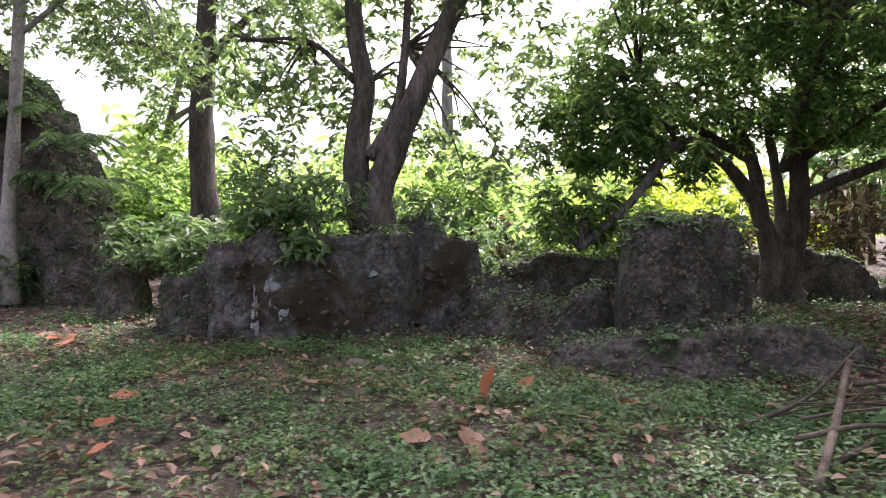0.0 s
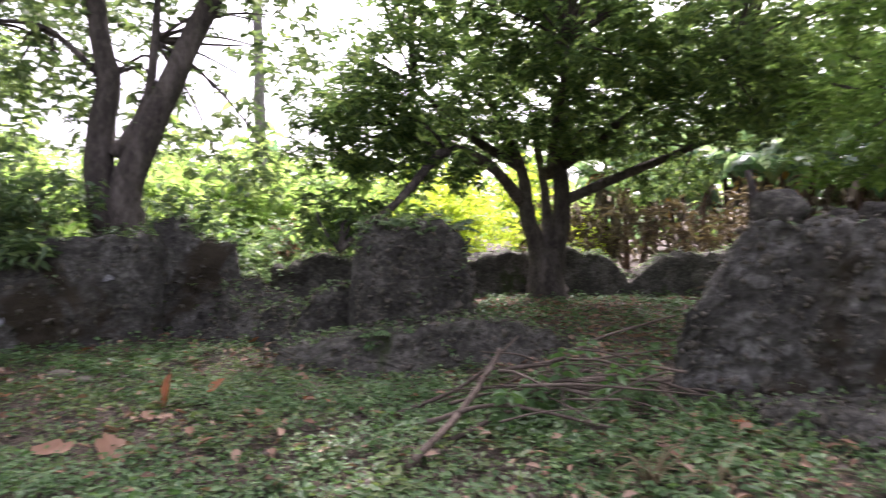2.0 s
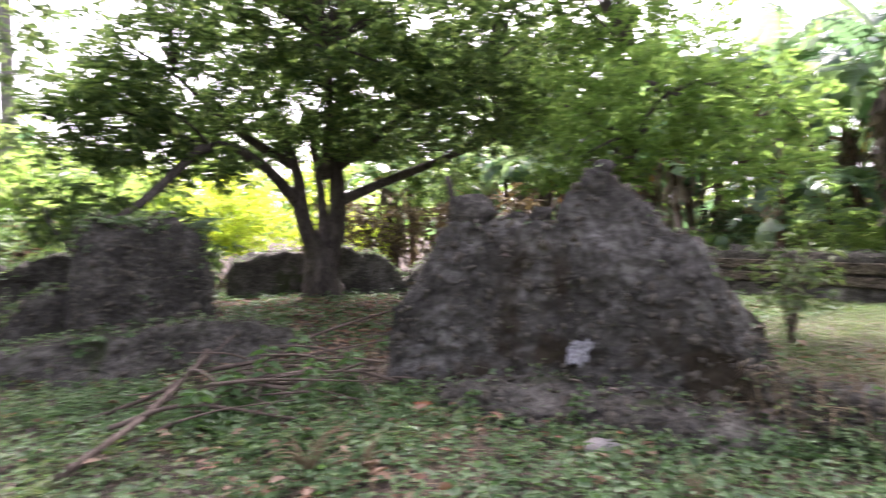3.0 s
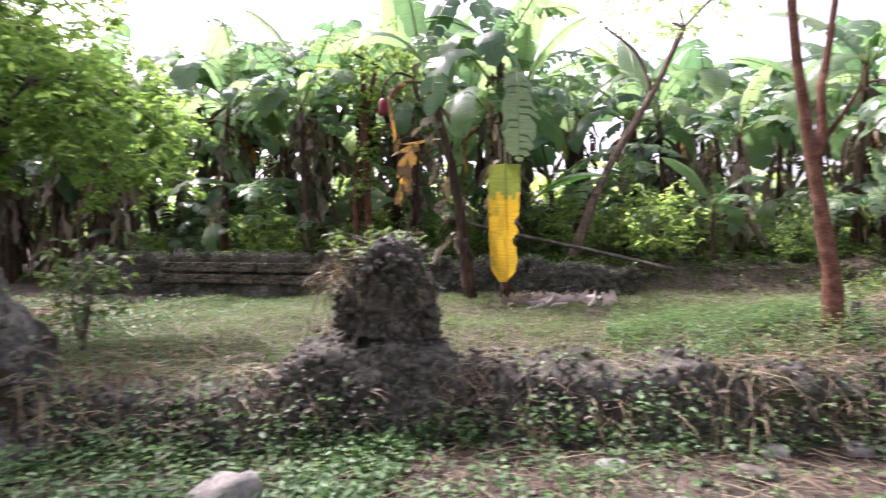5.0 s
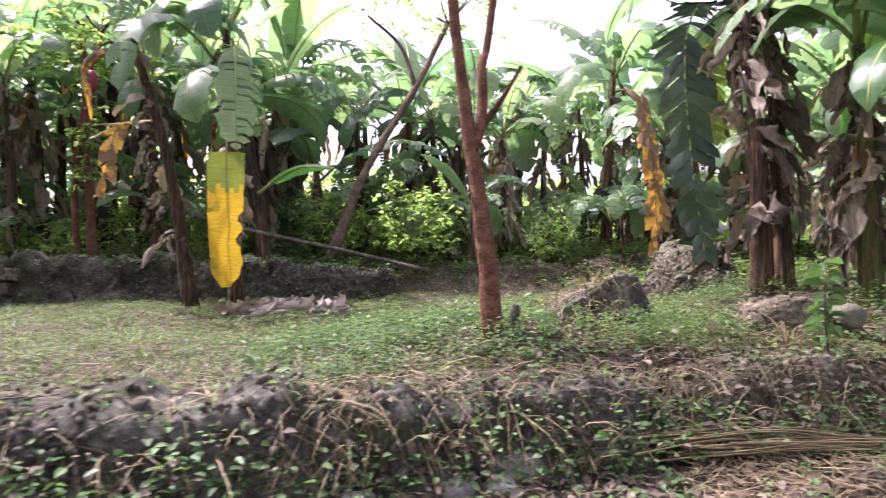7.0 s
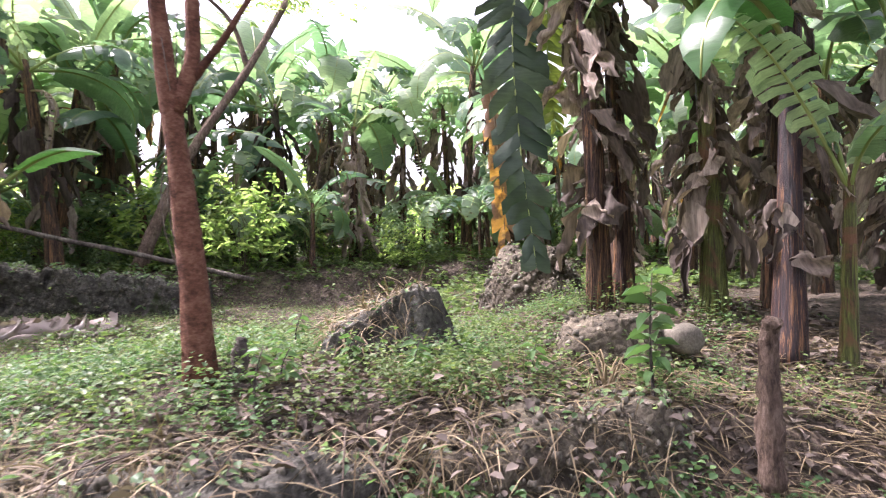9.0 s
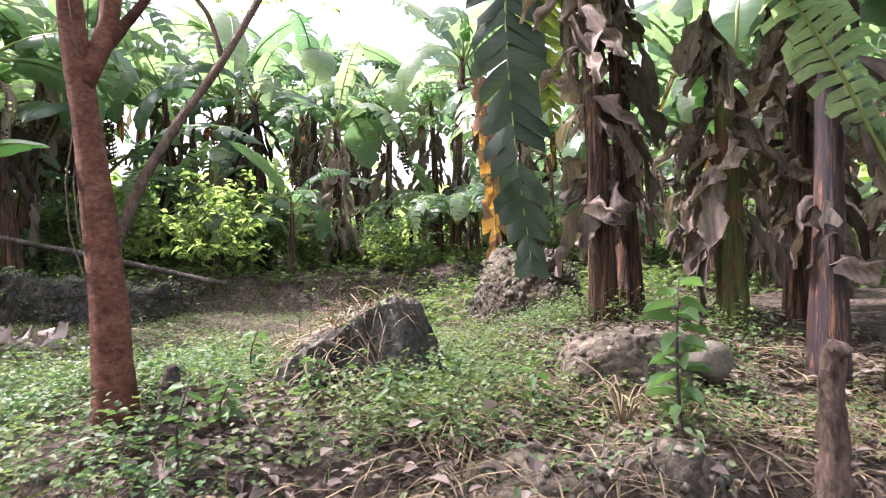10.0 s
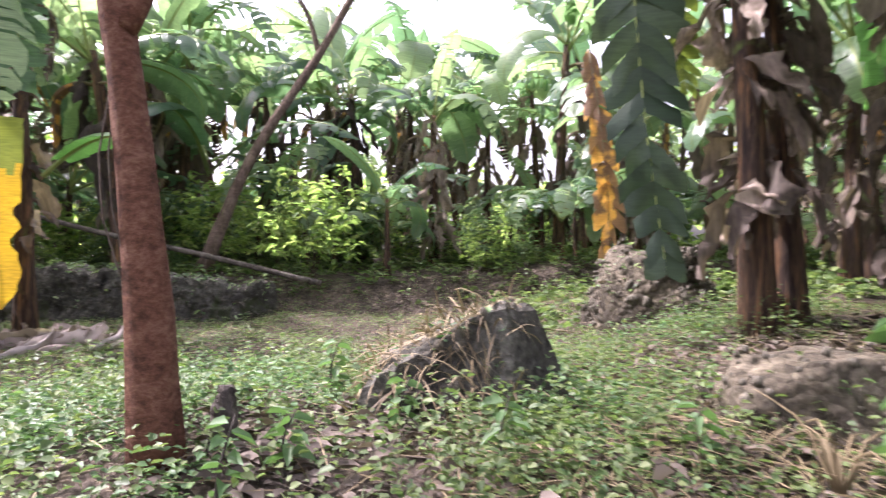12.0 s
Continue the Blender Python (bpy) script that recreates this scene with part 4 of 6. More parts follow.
MX, MY = 7.35, 13.4
tree("mango_tree", on_ground(MX, MY, -0.1), [
    ([(0, 0, 0), (-0.05, 0, 0.8), (0, 0, 1.3)], 0.42, 0.36),
    ([(-0.1, 0, 0.9), (-0.55, -0.1, 2.0), (-0.7, 0, 3.2), (-1.6, 0, 5.0)], 0.24, 0.08),
    ([(0.1, 0, 0.9), (0.35, 0, 2.2), (0.3, 0, 3.6), (0.6, 0.2, 6.0)], 0.28, 0.1),
    ([(0.0, 0, 1.2), (0.0, 0.2, 2.6), (-0.3, 0.4, 4.6)], 0.16, 0.07),
    ([(-0.6, 0, 2.3), (-1.6, -0.6, 3.1), (-2.9, -1.6, 3.3), (-4.1, -2.9, 2.2), (-5.2, -3.6, 1.35)], 0.14, 0.06),
    ([(-0.7, 0, 3.2), (-2.2, -0.4, 3.9), (-3.4, -0.8, 4.8)], 0.12, 0.04),
    ([(0.35, 0, 2.4), (1.6, -0.6, 3.0), (2.9, -1.4, 3.6), (3.6, -2.0, 3.9)], 0.13, 0.05),
    ([(0.3, 0, 3.2), (1.4, -2.0, 4.4), (2.1, -3.6, 4.8)], 0.12, 0.04),
    ([(0, 0, 3.0), (-0.6, -2.0, 4.4), (-1.2, -3.6, 5.0)], 0.11, 0.04)], M_BARK,
    "large mango tree with dark trunk and dense low crown", "tree", [
    ((-3.6, -1.4, 4.6), (2.4, 1.8, 1.3), 421), ((-3.4, -1.4, 3.0), (1.7, 1.0, 0.6), 110), ((-1.6, -0.6, 6.4), (3.0, 2.4, 1.6), 544), ((0.8, -0.5, 5.2), (2.6, 2.4, 1.1), 400),
    ((1.6, -2.2, 6.0), (3.0, 2.6, 1.6), 420), ((2.2, -3.6, 4.2), (1.9, 1.9, 1.1), 353), ((4.6, -3.4, 5.0), (2.0, 1.8, 1.5), 312), ((2.0, -4.8, 5.4), (2.2, 2.2, 1.2), 340),
    # blobs from z 7.8 up stay out of view, added to shade the clearing
    ((-0.6, -3.2, 5.2), (2.4, 1.6, 1.2), 380), ((4.0, -1.2, 4.8), (1.9, 1.8, 1.2), 285), ((-5.0, -3.0, 1.9), (0.8, 0.8, 0.5), 80), ((3.4, 0.5, 3.2), (1.4, 1.2, 0.7), 160), ((5.4, 0.2, 6.2), (2.2, 2.0, 1.4), 244), ((-1.8, 0.6, 4.0), (1.6, 1.2, 0.9), 260), ((1.6, 0.8, 4.2), (1.7, 1.2, 0.9), 260), ((-4.6, -2.0, 3.6), (1.3, 1.2, 1.0), 240), ((0.2, -1.0, 4.0), (1.8, 1.2, 0.7), 220), ((-2.4, -2.8, 6.4), (2.2, 1.6, 1.2), 285), ((-1.6, -1.4, 8.6), (3.2, 3.0, 1.3), 200), ((2.0, -2.6, 8.8), (3.4, 3.0, 1.4), 220), ((0.6, -4.2, 7.8), (3.0, 2.4, 1.1), 200), ((-2.6, -4.0, 8.6), (2.6, 2.2, 1.0), 330), ((-0.4, -5.2, 8.8), (2.6, 2.0, 1.0), 330), ((1.8, -5.4, 8.5), (2.4, 1.8, 1.0), 260), ((-4.6, -2.6, 8.4), (2.2, 2.0, 1.0), 240)],
    M_MANGO, 0.2, 11, 3, 0.27, 0.4)
tree("leafy_tree", on_ground(9.9, 6.4), [
    ([(0, 0, 0), (-0.1, -0.1, 1.4), (0, -0.2, 2.8), (0.1, -0.2, 4.4)], 0.12, 0.05), ([(-0.05, -0.1, 2.0), (-0.6, -0.9, 3.0), (-0.7, -1.5, 3.5)], 0.06, 0.02),
    ([(0, -0.2, 2.6), (0.2, 0.9, 3.6), (0, 1.6, 4.0)], 0.05, 0.02)], M_BARK, "bright green small-leaved tree behind the broken wall", "tree",
    # the two blobs above z 7 are unseen, added to shade the broken wall's foot
    [((-0.5, -1.2, 3.4), (1.5, 1.3, 0.9), 520), ((0.2, 0.6, 3.9), (1.6, 1.6, 1.0), 420), ((0, -0.4, 5.0), (1.5, 1.6, 0.9), 360), ((-1.0, -0.2, 2.5), (0.9, 1.0, 0.4), 150), ((-0.3, -2.5, 2.9), (1.1, 1.0, 1.0), 300), ((-1.0, 0.5, 7.2), (1.8, 1.6, 0.8), 260), ((-2.2, -0.6, 7.3), (1.6, 1.4, 0.7), 200)], M_LIME, 0.13, 8, 33, 0.42, 0.35)
tree("forked_tree", (-1.15, 9.85, 1.3), [
    ([(0.15, 0, -0.4), (0.1, 0, 0.5), (0.15, 0, 0.95), (0.55, 0, 2.0), (1.0, 0.1, 3.1), (1.55, 0.2, 4.4), (1.9, 0.2, 6.0)], 0.27, 0.13),
    ([(-0.05, 0, 0.0), (-0.2, 0, 0.9), (-0.22, 0.1, 1.7), (-0.1, 0.1, 2.6), (-0.25, 0.1, 3.4), (-0.3, 0.2, 5.4)], 0.24, 0.12),
    ([(0.0, 0, 1.4), (0.4, 0.1, 2.2), (0.55, 0.1, 3.2), (0.6, 0.3, 4.6)], 0.1, 0.05),
    ([(-0.2, 0.1, 2.6), (-1.0, 0.2, 3.3), (-2.0, 0.4, 3.4)], 0.06, 0.02)], M_BARK, "forked tree with dark trunks growing on a ruined wall", "tree",
    # the last four blobs, above z 7, are added out of view to shade the foreground
    [((-1.7, 0.6, 3.0), (1.3, 1.0, 0.9), 90), ((-0.3, 0.4, 4.6), (2.2, 1.4, 1.2), 260), ((1.6, 0.6, 4.9), (1.6, 1.2, 1.0), 160), ((-1.2, 0.5, 2.3), (1.1, 0.8, 1.4), 110), ((0.3, 0.6, 2.6), (0.9, 0.8, 1.3), 60), ((1.7, 0.8, 1.6), (1.1, 0.9, 0.9), 90), ((2.4, 1.2, 3.4), (1.0, 0.9, 1.0), 60), ((-0.6, 0.2, 7.4), (2.8, 2.2, 1.3), 420), ((2.4, 0.2, 7.6), (2.8, 2.2, 1.3), 420), ((0.6, -1.4, 8.6), (3.2, 2.4, 1.4), 420), ((-2.8, -0.6, 7.8), (2.4, 2.2, 1.2), 300)], M_TREE, 0.17, 7, 8, 0.5, 0.4)
tree("shade_tree", (-6.35, 16.8, 0.2), [
    ([(0.0, 0, 0), (-0.05, 0, 1.6), (-0.15, 0, 3.0), (-0.15, 0, 5.0), (0.1, 0, 8.5)], 0.42, 0.26),
    ([(0, 0, 6), (1.2, 0, 7.2), (2.4, 0, 7.8)], 0.14, 0.05), ([(0, 0, 5.4), (-1.6, 0, 6.4), (-3, 0, 6.4)], 0.12, 0.04)], M_BARK, "tall straight dark tree trunk behind a ruined wall", "tree",
    # the two blobs at z 10 are unseen, added for their shadow
    [((-2.6, 0, 6.6), (2.2, 1.5, 1.0), 240), ((2.2, 0, 7.2), (2.0, 1.4, 1.2), 240), ((0, 0.4, 8.4), (2.4, 1.6, 1.2), 240), ((0.6, -1.0, 10.2), (3.4, 3.0, 1.4), 420), ((-2.6, -1.0, 10.0), (3.0, 3.0, 1.4), 380)], M_TREE, 0.2, 7, 9, 0.45)
tree("slender_tree", (-8.75, 12.5, 0.1), [
    ([(0, 0, 0), (-0.02, 0, 1.6), (0.1, 0, 3.2), (0.25, 0, 5.5), (0.5, 0, 9)], 0.15, 0.1),
    ([(0.25, 0, 5.4), (1.4, 0.2, 6.4), (2.4, 0.2, 6.6)], 0.06, 0.02)], M_PALEBARK, "slender pale trunk in front of an overgrown wall", "tree",
    [((0.8, 0.2, 6.6), (2.6, 1.6, 1.1), 300), ((-1.6, 0, 5.6), (1.6, 1.4, 1.0), 160), ((2.6, 0.6, 5.2), (1.2, 1.0, 1.0), 120)], M_TREE, 0.17, 8, 10, 0.4)
tree("twisted_tree", (-10.5, 22, 0.3), [
    ([(0, 0, 0), (0.4, 0, 3), (0.8, 0, 5), (1.4, 0, 7.4)], 0.2, 0.1), ([(0.8, 0, 5.2), (2.2, 0, 5.9), (3.4, 0, 5.6)], 0.1, 0.03)], M_PALEBARK, "pale twisted tree hung with creepers", "tree",
    [((0.5, 0, 4.4), (0.9, 0.9, 2.0), 260), ((1.4, 0, 7.4), (2.2, 1.6, 1.2), 260), ((3.2, 0, 6.0), (1.0, 0.8, 0.6), 60)], M_FAR, 0.2, 7, 11, 0.5)
# red-barked tree in the courtyard
tree("red_tree", on_ground(9.98, -4.12, 0.0), [
    ([(0, 0, -0.1), (0.0, 0.03, 0.5), (0.05, 0.12, 1.2), (0.08, 0.2, 1.75), (0.1, 0.27, 2.3), (0.12, 0.36, 3.2), (0.2, 0.5, 6.4)], 0.078, 0.04),
    ([(0.06, 0.17, 1.6), (0.16, 0.08, 1.95), (0.18, 0.08, 2.4), (0.24, 0.0, 2.8), (0.3, -0.4, 6.0)], 0.052, 0.03),
    ([(0.14, 0.1, 1.8), (0.16, -0.08, 2.05), (0.16, -0.26, 2.35)], 0.032, 0.016),
    ([(0.2, 0.5, 4.6), (-0.4, 1.4, 5.8), (-1.2, 2.8, 6.8)], 0.045, 0.02), ([(0.3, -0.4, 5.0), (1.0, 1.0, 6.2), (1.2, 2.6, 7.0)], 0.04, 0.02)], M_REDBARK, "slim red-barked tree with a forked trunk and creepers", "tree",
    # unseen crown, set off towards +y by where its shadow should fall
    [((0.2, 1.2, 7.0), (1.4, 1.2, 0.7), 90), ((-1.2, 2.4, 6.9), (1.7, 1.5, 0.8), 130), ((1.2, 2.6, 7.2), (1.8, 1.6, 0.8), 150)], M_TREE, 0.15, 7, 12, 0.4)
# twin slim trunks and leaning trunk in the grove
tree("slim_tree", on_ground(18.6, 4.3), [([(0, 0, 0), (0, 0.1, 2.5), (0.05, 0.25, 5.5)], 0.1, 0.07), ([(0, 0.35, 0), (0, 0.4, 2.5), (0.05, -0.15, 5.5)], 0.08, 0.06)], M_REDBARK,
     "twin slim reddish trunks among banana plants", "tree", [((0, 0, 5.4), (1.6, 1.6, 1.0), 160), ((0, 0.1, 3.2), (0.35, 0.35, 1.6), 60)], M_FAR, 0.16, 7, 13, 0.5)
tree("leaning_tree", on_ground(19.2, -0.9), [([(0, 0, 0), (0.4, -0.8, 2.2), (1.0, -2.0, 4.4), (1.6, -2.8, 6.2)], 0.11, 0.07), ([(1.0, -2.0, 4.4), (1.2, -1.6, 5.5), (1.0, -0.8, 6.2)], 0.06, 0.03)], M_TANBARK,
     "leaning tan trunk rising above banana plants", "tree", [((1.4, -2.4, 6.6), (2.4, 2.2, 0.8), 160)], M_FAR, 0.14, 7, 14, 0.4)
tree("coconut_palm", (0.1, 26, 0.4), [([(0, 0, 0), (0.1, 0, 5), (0.0, 0, 11)], 0.3, 0.2)], M_PALEBARK, "tall pale palm trunk far behind the trees", "palm tree", seed=15)


def frond(length, rs, droop=0.6, n=22, pin=0.3, w=0.035, rise=0.6):
    """Points of a feather leaf that grows along +x."""
    s = np.linspace(0.06, 1, n)
    ang = rise - droop * 1.8 * s
    x = np.cumsum(np.cos(ang)) * length / n
    z = np.cumsum(np.sin(ang)) * length / n
    P = np.stack([x, np.zeros(n), z], 1)
    out = []
    ln = pin * np.sin(np.pi * np.clip(s * 0.92 + 0.1, 0, 1)) ** 0.7
    for sd_ in (1, -1):
        D = np.stack([np.full(n, 0.55), np.full(n, sd_ * 1.0), np.full(n, -0.25)], 1) + rs.normal(0, 0.08, (n, 3))
        out.append(leaves(P, D, ln, np.full(n, w), rs, 0.1, 0.3))
    return merge(out)


def fern(at, label, n, length, mat, seed, spread=(0, 360), pin=0.12, w=0.03, name="fern", category="fern", rise=0.7, droop=0.6):
    rs = np.random.RandomState(seed)
    root = thing(name, at, label, category)
    for k in range(n):
        V, F = frond(length * rs.uniform(0.7, 1.1), rs, droop * rs.uniform(0.8, 1.3), 20, pin, w, rise * rs.uniform(0.6, 1.2))
        ob = part("frond", mesh_of("frond", V, F, mat), root)
        ob.matrix_basis = pose(0, 0, 0, 0, 0, rs.uniform(*spread))
    return root


fern((2.45, 6.75, 0.35), "green fern at the foot of the rubble", 5, 0.55, M_WEED, 1, (150, 330))
fern((2.9, 6.6, 0.15), "small green fern among weeds", 5, 0.45, M_WEED, 2)
for k, (x, y, z) in enumerate(((-9.9, 13.3, 4.3), (-8.7, 13.2, 4.1), (-7.8, 13.0, 3.5), (-10.8, 12.8, 4.4), (-8.2, 13.0, 2.8), (-6.9, 12.6, 2.6))):
    fern((x, y, z), "drooping fronds hanging from the overgrown wall", 9, 1.3, M_SHRUB, 30 + k, (170, 380), 0.28, 0.04, rise=0.5, droop=0.9)
for k, (x, y, z) in enumerate(((2.6, 7.5, 1.6), (3.0, 7.6, 1.65), (3.4, 7.7, 1.6))):
    fern((x, y, z), "green ferns on top of the broken wall", 8, 0.5, M_SHRUB, 50 + k)


# ---- shrubs and weeds ----
def shrub(at, label, tall, wide, twigs, leaf, mat, seed, per=5, width=0.45, name="shrub"):
    rs, rnd = np.random.RandomState(seed), random.Random(seed)
    root = thing(name, at, label, "shrub")
    st = [stem_tube([(0, 0, -0.05), (rnd.uniform(-.2, .2) * wide, rnd.uniform(-.2, .2) * wide, tall * 0.5), (rnd.uniform(-.6, .6) * wide, rnd.uniform(-.6, .6) * wide, tall * rnd.uniform(.7, 1))], 0.014, 0.005, 7, 5, rnd)
          for _ in range(7)]
    v, f = join(st)
    part("branching_stem", mesh_of("branching_stem", v, f, M_STICK), root)
    V, F = crown_leaves([((0, 0, tall * 0.6), (wide, wide, tall * 0.48), twigs)], rs, leaf, per, width, 0.3)
    part("foliage", mesh_of("foliage", V, F, mat), root)
    return root


S_LABEL = "bushy green shrub with small leaves"
shrub((-2.6, 9.3, 1.35), "leafy shrub with long dark leaves on the wall", 0.8, 0.65, 90, 0.18, M_SHRUB, 61)
shrub((-1.9, 9.2, 1.4), "leafy shrub on top of the ruined wall", 1.0, 0.7, 110, 0.15, M_SHRUB, 62)
shrub((-2.9, 9.8, 1.2), "leafy shrub on top of the ruined wall", 1.5, 0.7, 130, 0.16, M_SHRUB, 63)
shrub((-2.0, 8.75, 1.15), "drooping dark leaves hanging over the wall", 0.35, 0.35, 40, 0.22, M_SHRUB, 64, width=0.4)
shrub((-3.9, 10.1, 0.8), "broad-leaved shrub beside the ruined wall", 0.8, 0.6, 80, 0.2, M_SHRUB, 65)
shrub((-5.6, 11.6, 0.7), "broad-leaved shrub beside the ruined wall", 1.0, 0.9, 120, 0.2, M_SHRUB, 66)
shrub((-4.8, 12.2, 0.5), "broad-leaved shrub beside the ruined wall", 1.2, 0.8, 110, 0.22, M_TREE, 67)
shrub((-8.9, 12.6, 0.1), "low dark shrub below the overgrown wall", 1.0, 0.6, 80, 0.2, M_SHRUB, 68)
shrub((-0.3, 10.2, 1.5), "leafy shrub on top of the ruined wall", 0.7, 0.6, 70, 0.15, M_SHRUB, 69)
shrub((7.2, 2.0, 0.7), "green leafy creeper on the end of the wall", 0.8, 0.35, 60, 0.09, M_WEED2, 70)
shrub((7.95, -0.2, 1.36), "bright green creeper on top of the pillar", 0.24, 0.4, 34, 0.08, M_WEED2, 71)
for k, (x, y, h, w) in enumerate(((-8.3, 18.6, 2.6, 1.3), (-9.6, 19.4, 3.0, 1.4), (-7.6, 20.5, 3.2, 1.4), (-4.6, 18.2, 2.2, 1.2), (0.6, 18.0, 2.6, 1.4), (2.4, 17.6, 2.2, 1.3), (3.6, 19.5, 3.0, 1.4), (-0.9, 19.0, 3.0, 1.4))):
    shrub(on_ground(x, y), "bright green sunlit bush behind the old walls", h, w, 230, 0.24, M_LIME, 180 + k)
# bushes whose sunlit look comes from their bright leaf colour
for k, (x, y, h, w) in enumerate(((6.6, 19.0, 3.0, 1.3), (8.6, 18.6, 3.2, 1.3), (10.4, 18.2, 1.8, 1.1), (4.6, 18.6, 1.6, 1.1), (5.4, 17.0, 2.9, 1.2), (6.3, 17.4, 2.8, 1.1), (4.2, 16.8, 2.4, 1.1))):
    shrub(on_ground(x, y), "yellow-green bush behind the mango tree, sunlight put into its leaf colour", h, w, 200, 0.2, M_SUNPAINT, 160 + k)
for k, (x, y, h, w) in enumerate(((9.2, 17.0, 2.4, 1.1), (10.9, 16.6, 2.8, 1.2), (12.6, 15.9, 2.4, 1.1), (14.2, 15.2, 2.6, 1.2), (1.6, 16.2, 1.6, 0.9), (3.0, 15.4, 1.5, 0.8))):
    shrub(on_ground(x, y), "sunlit thicket of dry brown leaves behind the old walls", h, w, 90, 0.32, M_LITTER if k > 3 else M_STRAW, 190 + k, width=0.3)
proto = [shrub((70 + 4 * k, -70, 1.0), S_LABEL, t, w, n, l, m, 80 + k) for k, (t, w, n, l, m) in enumerate(
    ((1.3, 0.9, 120, 0.14, M_SHRUB), (1.8, 1.2, 150, 0.17, M_SHRUB), (0.9, 0.9, 100, 0.12, M_WEED2), (2.6, 1.6, 170, 0.26, M_FAR), (3.6, 2.0, 210, 0.32, M_FAR)))]
rsh = random.Random(31)
for k in range(60):       # undergrowth along the front of the grove
    y = rsh.uniform(-6.5, 13)
    x = 18.6 + 0.15 * max(0, -y) + rsh.uniform(0, 3.5)
    o = copy_thing(rsh.choice((proto[0], proto[2], proto[2], proto[3])), pose(*on_ground(x, y), 0, 0, rsh.uniform(0, 360)))
    s = rsh.uniform(0.35, 0.75)
    o.scale = (s, s, s)
for k in range(26):
    x, y = rsh.uniform(20, 27), rsh.uniform(-16, 16)
    copy_thing(rsh.choice(proto[:3]), pose(*on_ground(x, y), 0, 0, rsh.uniform(0, 360)))
for k in range(62):       # thicket behind the old walls
    x, y = rsh.uniform(-16, 9), rsh.uniform(17, 30)
    if -8 < x < -3 and y < 19 or x > 2 and y < 23:
        continue
    o = copy_thing(proto[3 + k % 2], pose(*on_ground(x, y), 0, 0, rsh.uniform(0, 360)))
    s = rsh.uniform(0.7, 1.15)
    o.scale = (s, s, s)
for k in range(16):       # young growth behind the broken wall and under the mango tree
    x, y = rsh.uniform(-4, 4.5), rsh.uniform(12.2, 17)
    copy_thing(proto[k % 4], pose(*on_ground(x, y), 0, 0, rsh.uniform(0, 360)))
for p, q in zip(proto, ((20.5, 14.5), (21.5, 12), (19.8, 9), (-14, 24), (-11, 27))):
    p.location = on_ground(*q)


def far_woods():
    rs = np.random.RandomState(91)
    packs = []
    for k in range(150):
        a = 2 * math.pi * k / 150 + rs.uniform(-0.02, 0.02)
        d = rs.uniform(44, 60)
        h = rs.uniform(4.5, 9.0)
        c = (8 + d * math.cos(a), 2 + d * math.sin(a), 0.8 + h * 0.5)
        packs.append(crown_leaves([(c, (2.6, 2.6, h * 0.55), 60)], rs, 1.1, 3, 0.55))
    V, F = merge(packs)
    tagged(new("distant_woods", mesh_of("distant_woods", V, F, M_FAR)), "hazy green trees closing the view far off", "woods", "", "stuff")


far_woods()


